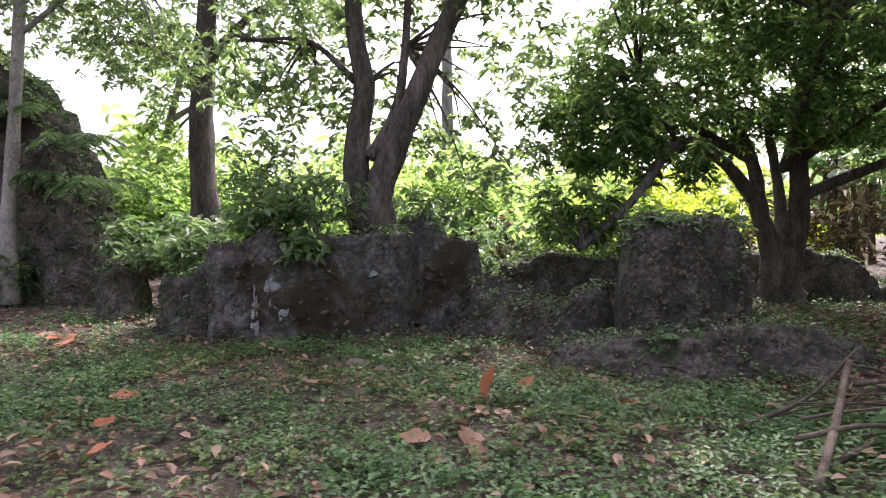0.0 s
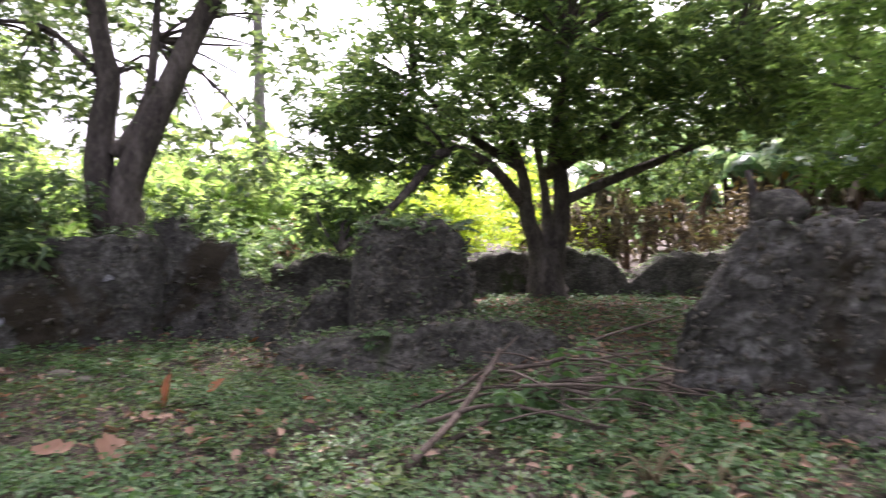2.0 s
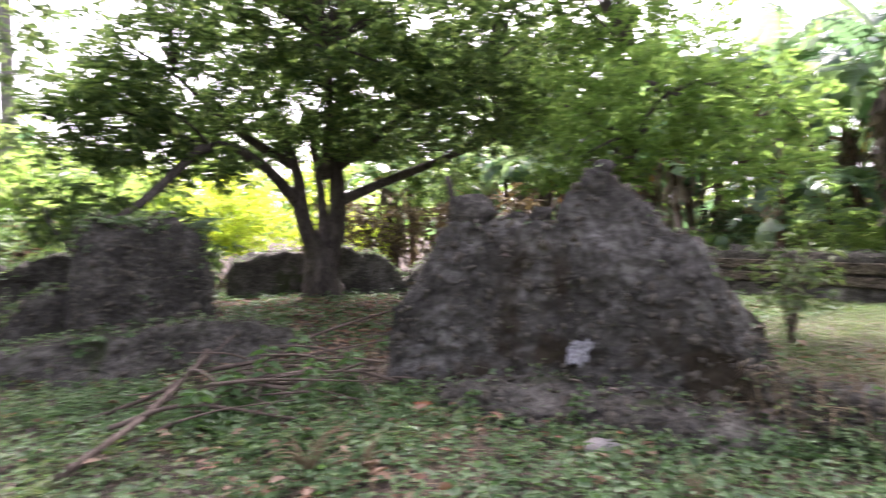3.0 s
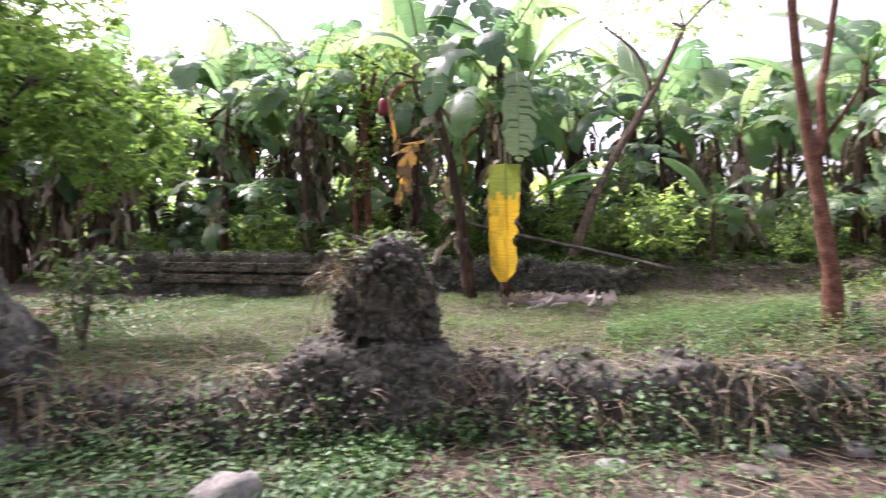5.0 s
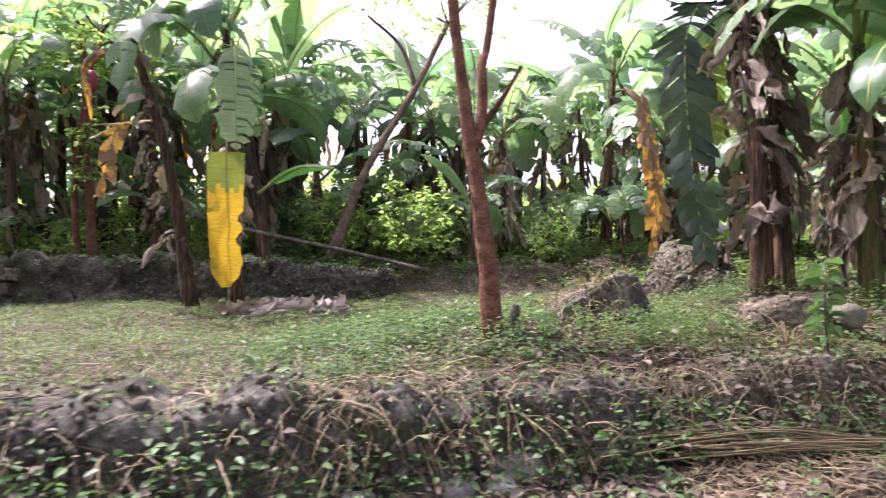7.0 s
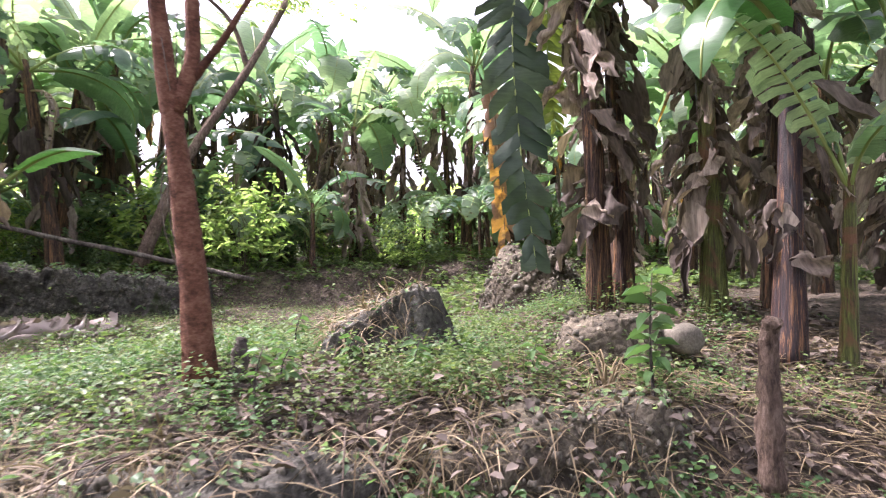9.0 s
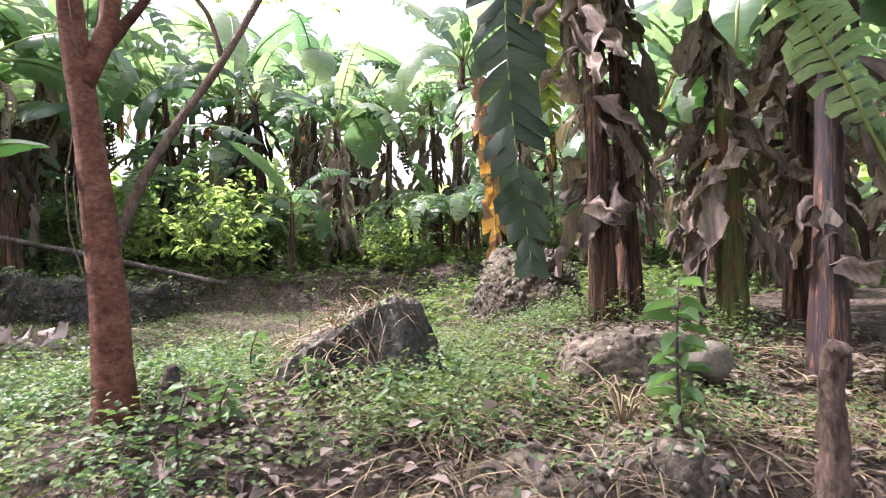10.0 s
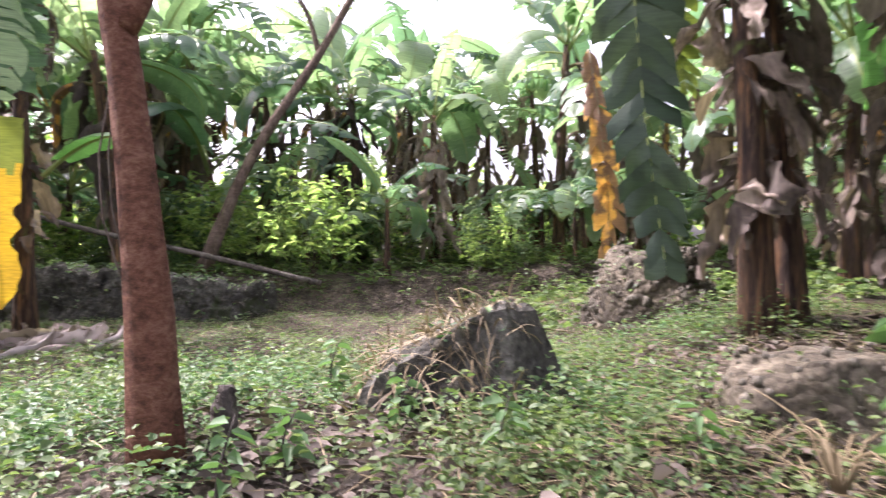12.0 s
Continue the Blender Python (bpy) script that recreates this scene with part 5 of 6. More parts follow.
# ---- blocks, stones, wood and other single things of the courtyard ----
def masonry_block():
    """A toppled block of masonry: a sloping ridge with one plastered face, the rest rubble under creepers."""
    rnd, rs = random.Random(41), np.random.RandomState(41)
    root = thing("masonry_block", (11.12, -5.38, 0.34), "fallen masonry block half covered with dry creepers", "masonry block")
    corners = ((-0.32, 0.2, 0.66), (-0.22, -0.12, 0.78), (0.0, -0.32, 0.76), (0.5, -0.3, 0.72), (0.4, 0.2, 0.62), (-0.66, 0.66, -0.1), (-0.62, -0.2, -0.1), (-0.1, -0.7, -0.1),
               (0.7, -0.76, -0.1), (0.7, 0.66, -0.1), (-0.46, 0.56, 0.42), (0.35, 0.54, 0.44))
    bm = bmesh.new()
    for c in corners:
        bm.verts.new(c)
    bmesh.ops.convex_hull(bm, input=bm.verts[:])
    bmesh.ops.triangulate(bm, faces=bm.faces[:])
    bmesh.ops.subdivide_edges(bm, edges=bm.edges[:], cuts=11, use_grid_fill=True)
    bm.normal_update()
    plain = Vector((-0.55, -0.75, 0.35)).normalized()
    moves = []
    for v in bm.verts:
        flat = max(0.0, min(1.0, (v.normal.dot(plain) - 0.6) * 4))
        d = noise.voronoi(v.co * 9)[0]
        r = noise.noise(v.co * 3.1) * 0.05 + noise.noise(v.co * 9) * 0.03 + min(d[1] - d[0], 0.5) * 0.06
        moves.append((v, v.normal * (r * (1 - 0.75 * flat))))
    for v, m in moves:
        v.co += m
    spots = [v.co.copy() for v in bm.verts if v.normal.dot(plain) < 0.75 and v.co.z > 0.02 and v.co.y > -0.2]
    me = bpy.data.meshes.new("masonry")
    bm.to_mesh(me)
    bm.free()
    me.materials.append(M_RUIN)
    part("masonry", me, root)
    for _ in range(46):
        s = rnd.uniform(0.02, 0.05)
        ob = part("stone", rnd.choice(STONES), root)
        ob.matrix_basis = Matrix.Translation(rnd.choice(spots)) @ Euler((rnd.uniform(0, 6), rnd.uniform(0, 6), 0)).to_matrix().to_4x4() @ Matrix.Diagonal((s, s, s, 1))
    P = np.array([spots[k] for k in rs.randint(0, len(spots), 1100)])
    V, F = leaves(P, rs.normal(0, 1, (1100, 3)) + np.array((-0.3, 0.3, -0.2)), rs.uniform(0.1, 0.4, 1100), np.full(1100, 0.011), rs, 0.3, 0.35, strip=True)
    tagged(part("dry_creeper", mesh_of("dry_creeper", V, F, M_STRAW), root), kind="stuff")
    Q = np.array([spots[k] for k in rs.randint(0, len(spots), 150)])
    V, F = leaves(Q, directions(150, rs, -0.2, 0.8), rs.uniform(0.03, 0.08, 150), rs.uniform(0.02, 0.05, 150), rs, 0.12, 0.3)
    tagged(part("creeper_growth", mesh_of("creeper_growth", V, F, M_WEED), root), kind="stuff")


masonry_block()
ruin("rubble_pile", [(13.7, -6.9), (14.0, -7.5), (13.8, -8.0)], [1.05, 1.42, 1.36, 1.0], 1.1, "heap of brown rubble and earth clods", M_EARTH, 42, leafy=200, leaf_size=0.06, flare=0.4, rough=0.2, stones=120, pebbles=300, res=0.06, size=(0.04, 0.1))
ruin("earth_bank", [(10.5, -6.55), (10.75, -7.0), (10.7, -7.6)], [0.8, 0.98, 0.92, 0.8], 0.5, "bare grey earth bank beside the weeds", M_EARTH, 43, flare=0.9, rough=0.06, crags=0.3, stones=6, pebbles=60, res=0.06)


def stone(at, size, mat, label, seed, name="stone", turn=0):
    ob = new(name, rock_mesh(name, mat, random.Random(seed), size, 8, 12, 0.16))
    ob.matrix_basis = pose(*on_ground(at[0], at[1], size[2] * 0.35 + (at[2] if len(at) > 2 else 0)), 0, 0, turn)
    return tagged(ob, label, name.replace("_", " "))


stone((6.3, 0.05), (0.2, 0.15, 0.15), M_PALE, "smooth pale grey stone beside the path", 1, "boulder")
stone((8.6, -4.17, 0.05), (0.12, 0.2, 0.1), M_STONE, "flat smooth grey river stone", 2)
stone((8.35, -3.8), (0.09, 0.11, 0.07), M_STONE, "rounded grey river stone", 3)
stone((8.42, -4.05), (0.1, 0.1, 0.06), M_STONE, "rounded grey river stone", 4)
stone((8.2, -3.2), (0.1, 0.12, 0.06), M_STONE, "rounded grey river stone", 5)
stone((7.53, -2.98), (0.09, 0.13, 0.06), M_RUBBLE, "dark rounded stone in dry litter", 6)
stone((7.4, -2.1), (0.07, 0.1, 0.05), M_STONE, "small grey stone in dry litter", 7)
stone((6.9, -2.5), (0.06, 0.08, 0.04), M_STONE, "small grey stone in dry litter", 8)
stone((10.45, -7.45, 0.2), (0.11, 0.14, 0.11), M_RUBBLE, "jagged grey boulder by the banana stems", 9, "boulder")
stone((-1.0, 7.0), (0.12, 0.1, 0.07), M_RUBBLE, "grey stone among weeds", 10)
stone((-0.7, 6.8), (0.08, 0.1, 0.05), M_RUBBLE, "grey stone among weeds", 11)
stone((5.3, 2.2), (0.12, 0.1, 0.07), M_STONE, "grey stone below the broken wall", 12)
stone((5.75, 2.4), (0.16, 0.12, 0.06), M_EARTH, "flat brown stone below the broken wall", 13)


def wall_patches():
    """Remnants of white limewash on the old wall."""
    rnd = random.Random(2)
    for x, z, w, h in ((-2.25, 0.62, 0.16, 0.24), (-2.62, 0.42, 0.05, 0.4), (-2.43, 0.8, 0.07, 0.1), (-1.2, 1.0, 0.26, 0.16), (5.86, 0.55, 0.11, 0.12)):
        bm = bmesh.new()
        bmesh.ops.create_grid(bm, x_segments=14, y_segments=14, size=1)
        for v in bm.verts:
            a = math.atan2(v.co.y, v.co.x)
            q = max(abs(v.co.x), abs(v.co.y)) / max(1e-6, v.co.length)
            r = q * (0.85 + 0.6 * noise.noise(Vector((math.cos(a) * 1.6 + 9 * x, math.sin(a) * 1.6, z))) + 0.35 * noise.noise(Vector((math.cos(a) * 5 + 3 * x, math.sin(a) * 5, z))))
            v.co = Vector((v.co.x * w * r, 0.02 * noise.noise(v.co * 2), v.co.y * h * r))
        bmesh.ops.solidify(bm, geom=bm.faces[:], thickness=0.03)
        me = bpy.data.meshes.new("limewash_patch")
        bm.to_mesh(me)
        bm.free()
        me.materials.append(M_WHITE)
        ob = new("limewash_patch", me)
        ob.matrix_basis = pose(x, 8.6 if x < -2 else 8.84, z, -6, 0, rnd.uniform(-4, 8)) if x < 5 else pose(x, 3.02, z, -10, 0, -57)
        tagged(ob, "flaking patch of white limewash on the wall", "plaster patch")


wall_patches()


def stick(name, pts, r0, r1, label, category="stick", mat=M_STICK, seed=0, group=""):
    rnd = random.Random(seed)
    v, f = stem_tube(pts, r0, r1, 26, 12, rnd, 0.2) if category == "stump" else stem_tube(pts, r0, r1, 12, 7, rnd, 0.1)
    p0 = Vector(pts[0])
    if category == "stump":
        v = [Vector(q) + noise.noise_vector(Vector((q[0] * 26, q[1] * 26, q[2] * 7))) * 0.022 + noise.noise_vector(Vector(q) * 50) * 0.008 for q in v]
    ob = new(name, mesh_of(name, [Vector(q) - p0 for q in v], f, mat))
    ob.location = p0
    return tagged(ob, label, category, group)


stick("bamboo_pole", [(18.75, 2.2, 2.1), (18.55, 0.7, 1.72), (18.3, -1.4, 1.28), (18.1, -3.3, 0.84)], 0.045, 0.05, "long brown pole leaning over the low wall", "pole", M_BARK)
stick("tree_stump", [(9.22, -7.25, 0.15), (9.22, -7.24, 0.6), (9.24, -7.24, 0.95), (9.2, -7.25, 1.08)], 0.066, 0.045, "short broken brown tree stump", "stump", M_TANBARK, 3)
stick("tree_stump", [(10.05, -4.28, 0.45), (10.08, -4.32, 0.8), (10.1, -4.33, 0.92)], 0.05, 0.035, "small dark broken stump beside the tree", "stump", M_BARK, 4)
stick("fallen_branch", [(2.1, 3.45, 0.06), (2.6, 4.1, 0.16), (3.1, 4.75, 0.4), (3.2, 4.85, 0.5)], 0.03, 0.024, "thick bare grey branch lying on the weeds", "branch", M_STICK, 5)
for k, p in enumerate(([(3.19, 4.79, 0.33), (3.8, 4.95, 0.36), (4.3, 5.1, 0.52), (5.1, 5.05, 0.72)], [(2.2, 4.6, 0.05), (2.9, 4.9, 0.2), (3.5, 5.2, 0.55)],
                       [(2.5, 3.9, 0.05), (3.2, 4.2, 0.2), (3.9, 4.5, 0.3), (4.6, 4.4, 0.25)], [(2.4, 4.2, 0.1), (2.9, 4.0, 0.25), (3.6, 3.6, 0.15)])):
    stick("fallen_branch", p, 0.022, 0.01, "thin curved bare branch on the brush heap", "branch", M_STICK, 20 + k)


def brush_heap():
    rnd = random.Random(12)
    for k in range(46):
        c = Vector((3.7 + rnd.gauss(0, 0.45), 4.5 + rnd.gauss(0, 0.4), 0.08 + rnd.random() * 0.42))
        a, ln = rnd.uniform(0, 6.28), rnd.uniform(0.3, 0.9)
        d = Vector((math.cos(a), math.sin(a), rnd.uniform(-0.25, 0.3))) * ln
        b = c + d
        z0 = max(0.03, c.z - d.z * 0.6)
        stick("twig", [(c.x - d.x * 0.6, c.y - d.y * 0.6, z0), (c.x, c.y, c.z + 0.03), (b.x, b.y, max(0.05, b.z))], rnd.uniform(0.007, 0.02), 0.004,
              "dry twig in the brush heap", "twig", M_STICK, 60 + k, "twigs of the brush heap")


brush_heap()


def banana_flower():
    rnd = random.Random(3)
    root = thing("banana_flower", (16.5, 3.1, 4.55), "dark red banana flower hanging from its stalk", "banana flower")
    v, f = stem_tube([(0.5, -0.6, 0.75), (0.15, -0.25, 0.8), (0, 0, 0.45), (0, 0, 0.15)], 0.035, 0.02, 10, 6, rnd)
    part("stalk", mesh_of("stalk", v, f, M_STEM), root)
    part("bud", rock_mesh("bud", M_FLOWER, rnd, (0.1, 0.1, 0.2), 8, 10, 0.06), root, "dark red bud")


banana_flower()


def straw_bundle():
    rnd = random.Random(14)
    for k in range(70):
        y0 = rnd.uniform(-5.6, -4.9)
        x0 = 8.78 + rnd.gauss(0, 0.09)
        ln = rnd.uniform(0.9, 1.9)
        z = 0.06 + rnd.random() * 0.14
        stick("dry_stalk", [(x0, y0, z), (x0 + 0.08 + rnd.gauss(0, .05), y0 - ln * 0.5, z + rnd.uniform(0, 0.05)), (x0 + 0.2 + rnd.gauss(0, .08), y0 - ln, z * 0.7)],
              0.006, 0.004, "dry straw-coloured stalk in a loose bundle", "stalk", M_STRAW, 200 + k, "bundle of dry stalks")


straw_bundle()


def lobed_leaf(at, size, mat, seed, label, tilt=None):
    """A large fallen leaf, curled and lobed."""
    rnd = random.Random(seed)
    vs, fs = [(0, 0, 0)], []
    n = 18
    for k in range(n):
        a = 2 * math.pi * k / n
        lobe = 0.72 + 0.28 * abs(math.cos(2.5 * a)) + rnd.uniform(-0.08, 0.08)
        x, y = math.cos(a) * lobe, 0.55 * math.sin(a) * lobe
        for q in (0.55, 1.0):
            vs.append((x * q * size, y * q * size, size * (0.35 * abs(y) * q + rnd.uniform(-0.07, 0.1) + 0.12 * (x * q) ** 2)))
    for k in range(n):
        a, b = 1 + 2 * k, 1 + 2 * ((k + 1) % n)
        fs += [(0, a, b), (a, a + 1, b + 1, b)]
    ob = new("fallen_leaf", mesh_of("fallen_leaf", vs, fs, mat))
    tx, ty = tilt or (rnd.uniform(-25, 25), rnd.uniform(-25, 25))
    ob.matrix_basis = pose(*on_ground(at[0], at[1], 0.05 + (0.6 * size if tilt else 0)), tx, ty, rnd.uniform(0, 360) if not tilt else 0)
    return tagged(ob, label, "fallen leaf")


RUST, TAN = "large rust-red fallen leaf curled on the weeds", "large dry tan fallen leaf on the weeds"
lobed_leaf((0.4, 5.25), 0.2, M_RUST, 1, "large rust-red fallen leaf standing among the weeds", (20, -75))
lobed_leaf((0.73, 5.5), 0.12, M_RUST, 2, RUST, (30, -40))
for k, (x, y, s, m) in enumerate(((1.55, 5.2, 0.11, 1), (1.72, 5.05, 0.09, 1), (0.2, 4.25, 0.19, 0), (1.1, 4.75, 0.13, 0), (-1.14, 8.3, 0.12, 1), (0.58, 8.9, 0.16, 1), (0.92, 8.4, 0.16, 1), (-2.82, 5.5, 0.14, 1),
                                  (-3.2, 5.4, 0.13, 0), (-2.6, 4.7, 0.1, 1), (-5.1, 8.3, 0.2, 1), (-4.9, 8.0, 0.18, 1), (-1.14, 5.95, 0.12, 1), (-0.2, 4.4, 0.15, 0), (1.5, 7.2, 0.14, 0), (1.75, 7.1, 0.14, 0),
                                  (-2.3, 4.1, 0.1, 1), (0.3, 4.9, 0.1, 0), (-5.5, 8.6, 0.16, 0), (0.1, 8.6, 0.14, 0), (5.7, 2.3, 0.13, 1), (4.7, 3.6, 0.12, 1), (1.3, 8.1, 0.13, 1), (2.0, 6.4, 0.12, 0), (-3.6, 7.6, 0.14, 0))):
    lobed_leaf((x, y), s, M_RUST if m else M_LITTER, 30 + k, RUST if m else TAN)


def leaf_pile():
    rnd = random.Random(17)
    for k in range(44):
        h = hung_leaf(rnd.uniform(0.5, 1.0), rnd.uniform(0.18, 0.34), rnd)
        ob = new("dry_banana_leaf", mesh_of("dry_banana_leaf", h[0], h[1], M_CUT))
        x, y = rnd.uniform(14.5, 15.2), rnd.uniform(-2.1, 0.1)
        ob.matrix_basis = pose(*on_ground(x, y, 0.16 + rnd.random() * 0.2), rnd.uniform(-14, 14), 84 + rnd.uniform(-8, 8), rnd.uniform(0, 360))
        tagged(ob, "dry pinkish-grey banana leaf in a cut heap", "dry leaf", "heap of cut banana leaves")


leaf_pile()


def sapling(at, tall, n, size, seed, label):
    rs, rnd = np.random.RandomState(seed), random.Random(seed)
    root = thing("sapling", on_ground(*at), label, "sapling")
    v, f = stem_tube([(0, 0, -0.05), (0.03, 0.02, tall * 0.5), (0.08, -0.02, tall)], 0.004 + 0.011 * tall, 0.003, 9, 6, rnd)
    part("stem", mesh_of("stem", v, f, M_BARK), root)
    for k in range(n):
        s = 0.25 + 0.75 * k / n
        P = np.array([[0.08 * s, 0, tall * s]])
        a = k * 2.4
        V, F = leaves(P, np.array([[math.cos(a), math.sin(a), rs.uniform(-0.2, 0.5)]]), np.array([size * rs.uniform(0.7, 1.2)]), np.array([size * 0.45]), rs, 0.12, 0.45)
        part("leaf", mesh_of("leaf", V, F, M_WEED), root)
    return root


sapling((9.75, -6.85), 0.88, 24, 0.2, 5, "young sapling with broad green leaves")
for k, (x, y) in enumerate(((9.3, -2.2), (9.9, -4.6), (9.5, -4.5), (8.2, -1.8), (10.4, -5.0), (11.0, -4.6), (5.4, 2.6), (4.6, 3.9), (4.9, 3.3), (6.1, 1.5), (3.9, 4.2), (4.3, 3.6), (10.0, -5.4), (10.1, -6.2))):
    sapling((x, y), random.Random(k).uniform(0.2, 0.4), 12, 0.1, 300 + k, "small broad-leaved weed beside the old wall")


for k, (x, y, h) in enumerate(((3.5, 4.3, 0.6), (3.8, 4.0, 0.5), (3.2, 4.2, 0.42), (4.2, 4.2, 0.5), (3.9, 4.7, 0.62), (2.9, 4.0, 0.36))):
    sapling((x, y), h, 20, 0.15, 340 + k, "green leafy shoot growing through the brush heap")


def dry_tuft(at, n, size, seed, label):
    """A tuft of pale dry stalks that lean out from one root."""
    rs = np.random.RandomState(seed)
    root = thing("dry_tuft", on_ground(*at), label, "dry plant")
    for k in range(n):
        a = rs.uniform(0, 6.28)
        out, ln = rs.uniform(0.3, 1.0), size * rs.uniform(0.6, 1.1)
        v, f = tube(curve([(0, 0, 0), (math.cos(a) * out * ln * 0.35, math.sin(a) * out * ln * 0.35, ln * 0.5), (math.cos(a) * out * ln * 0.9, math.sin(a) * out * ln * 0.9, ln * rs.uniform(0.25, 0.8))], 6),
                    [0.007, 0.007, 0.006, 0.005, 0.004, 0.002], 5)
        part("stalk", mesh_of("stalk", v, f, M_STRAW), root)


for k, (x, y, n, h) in enumerate(((3.42, 2.83, 16, 0.45), (3.7, 2.6, 12, 0.4), (5.2, 1.4, 9, 0.35), (8.1, -2.2, 9, 0.5), (8.3, -3.0, 8, 0.45), (8.6, -4.6, 9, 0.4), (8.7, -5.0, 7, 0.35), (7.6, -1.6, 8, 0.4), (9.0, -6.2, 10, 0.4), (9.9, -6.6, 12, 0.5))):
    dry_tuft((x, y), n, h, 700 + k, "tuft of pale dry stalks")


# ---- hanging creepers ----
def creeper(name, pts, label, seed):
    stick(name, pts, 0.0045, 0.003, label, "creeper", M_STICK, seed, "creepers on the old walls and trees")


rc = random.Random(23)
for k in range(44):
    s = rc.uniform(0, 1)
    i = rc.choice((3, 3, 4, 4, 5))
    (ax, ay), (bx, by) = LINE[i], LINE[i + 1]
    x, y = ax + (bx - ax) * s, ay + (by - ay) * s
    dx, dy = rc.uniform(-0.3, 0.3), rc.uniform(-0.5, 0.5)
    creeper("creeper", [(x + 0.15, y, 0.58), (x - 0.18, y + dy * 0.3, 0.6), (x - 0.36, y + dy * 0.7, 0.35), (x - 0.5 + dx * 0.3, y + dy, 0.04)], "dry brown creeper hanging over the low wall", 400 + k)
for k in range(16):
    a = rc.uniform(0, 6.28)
    x, y = 7.95 + 0.4 * math.cos(a), -0.2 + 0.5 * math.sin(a)
    creeper("creeper", [(7.95, -0.2, 1.46), (7.95 + (x - 7.95) * 0.8, -0.2 + (y + 0.2) * 0.8, 1.42), (x, y, 1.1), (x - 0.1, y + rc.uniform(-.2, .2), 0.75)], "dry brown creeper draped over the pillar", 460 + k)
for k in range(8):
    x = -10.5 + 0.55 * k
    creeper("hanging_root", [(x, 13.0, 3.6 - 0.12 * k), (x + 0.15, 12.75, 2.4), (x - 0.1, 12.7, 1.2), (x + 0.1, 12.7, 0.3)], "grey root hanging down the overgrown wall", 480 + k)
for k in range(5):
    creeper("creeper", [(9.92 + 0.03 * k, -4.1, 0.6), (9.95, -4.12 + 0.02 * k, 1.2), (10.0, -4.02 + 0.03 * k, 1.9), (10.0 + 0.1 * k, -3.9 - 0.06 * k, 2.7 + 0.2 * k)], "thin creeper winding round the red tree", 490 + k)


# ---- low growth, straw and litter over the ground ----
def patchy(x, y, f, seed):
    return 0.5 + 0.5 * np.sin(x * f + seed + 1.7 * np.sin(y * f * 0.8 + seed)) * np.sin(y * f * 1.1 - seed + 1.3 * np.sin(x * f * 0.7))


def scatter(rs, n, x0, x1, y0, y1, keep):
    x, y = rs.uniform(x0, x1, n), rs.uniform(y0, y1, n)
    m = rs.uniform(0, 1, n) < keep(x, y)
    return x[m], y[m]


def weeds(name, label, mat, seed, n, box, keep, tall=(0.03, 0.12), size=(0.025, 0.055), per=6, spread=0.05):
    rs = np.random.RandomState(seed)
    x, y = scatter(rs, n, *box, keep)
    k = len(x)
    h = rs.uniform(*tall, k) * (0.7 + 0.8 * patchy(x, y, 2.2, seed))
    base = np.stack([x, y, height(x, y)], 1)
    P = np.repeat(base, per, 0)
    a = rs.uniform(0, 2 * math.pi, k * per)
    rad = rs.uniform(0, spread, k * per)
    P = P + np.stack([rad * np.cos(a), rad * np.sin(a), np.repeat(h, per) * rs.uniform(0.25, 1, k * per)], 1)
    D = np.stack([np.cos(a), np.sin(a), rs.uniform(-0.1, 0.7, k * per)], 1)
    L = rs.uniform(*size, k * per)
    V, F = leaves(P, D, L, L * rs.uniform(0.5, 0.75, k * per), rs, 0.12, 0.25)
    tagged(new(name, mesh_of(name, V, F, mat)), label, "weeds", "", "stuff")


def litter(name, label, mat, seed, n, box, keep, size=(0.05, 0.13), ratio=0.5, lift=0.05, category="leaf litter", steep=0.25):
    rs = np.random.RandomState(seed)
    x, y = scatter(rs, n, *box, keep)
    k = len(x)
    P = np.stack([x, y, height(x, y) + rs.uniform(0.005, lift, k)], 1)
    a = rs.uniform(0, 2 * math.pi, k)
    D = np.stack([np.cos(a), np.sin(a), rs.normal(0, steep, k)], 1)
    L = rs.uniform(*size, k)
    V, F = leaves(P, D, L, L * ratio if ratio < 1 else np.full(k, 0.008), rs, 0.3, 0.05, strip=ratio >= 1)
    tagged(new(name, mesh_of(name, V, F, mat)), label, category, "", "stuff")


def front(x, y):
    """The weedy clearing before the old walls."""
    return (inside(x, y) < -0.2) * ease((8.8 - y) / 1.2) * np.where(x > 1.5, ease((5.6 - x - 0.25 * y + 1.4) / 1.0), 1) * ease((y - 0.5) / 1.5)


weeds("ground_weeds", "carpet of small green weeds in the clearing", M_WEED, 101, 27000, (-7.5, 5.5, 1.6, 9.2), lambda x, y: front(x, y) * np.clip(1.6 * patchy(x, y, 1.1, 2) * (0.35 + 1.0 * patchy(x, y, 3.1, 7)) - 0.2, 0, 1), size=(0.025, 0.062), tall=(0.02, 0.15))
weeds("ground_weeds", "pale green weeds scattered in the clearing", M_WEED2, 102, 9000, (-7.5, 5.5, 1.6, 9.2), lambda x, y: front(x, y) * np.clip(1.3 * patchy(x, y, 1.7, 5) - 0.1, 0, 1), size=(0.02, 0.075))
weeds("ground_weeds", "low weeds at the foot of the old walls", M_WEED, 103, 9000, (-13, 12, 7.5, 14), lambda x, y: 0.55 * patchy(x, y, 1.4, 8), size=(0.04, 0.09), tall=(0.04, 0.16))
court = lambda x, y: (inside(x, y) > 0.25) * (x < 18.5 + 0.15 * np.maximum(0, -y))
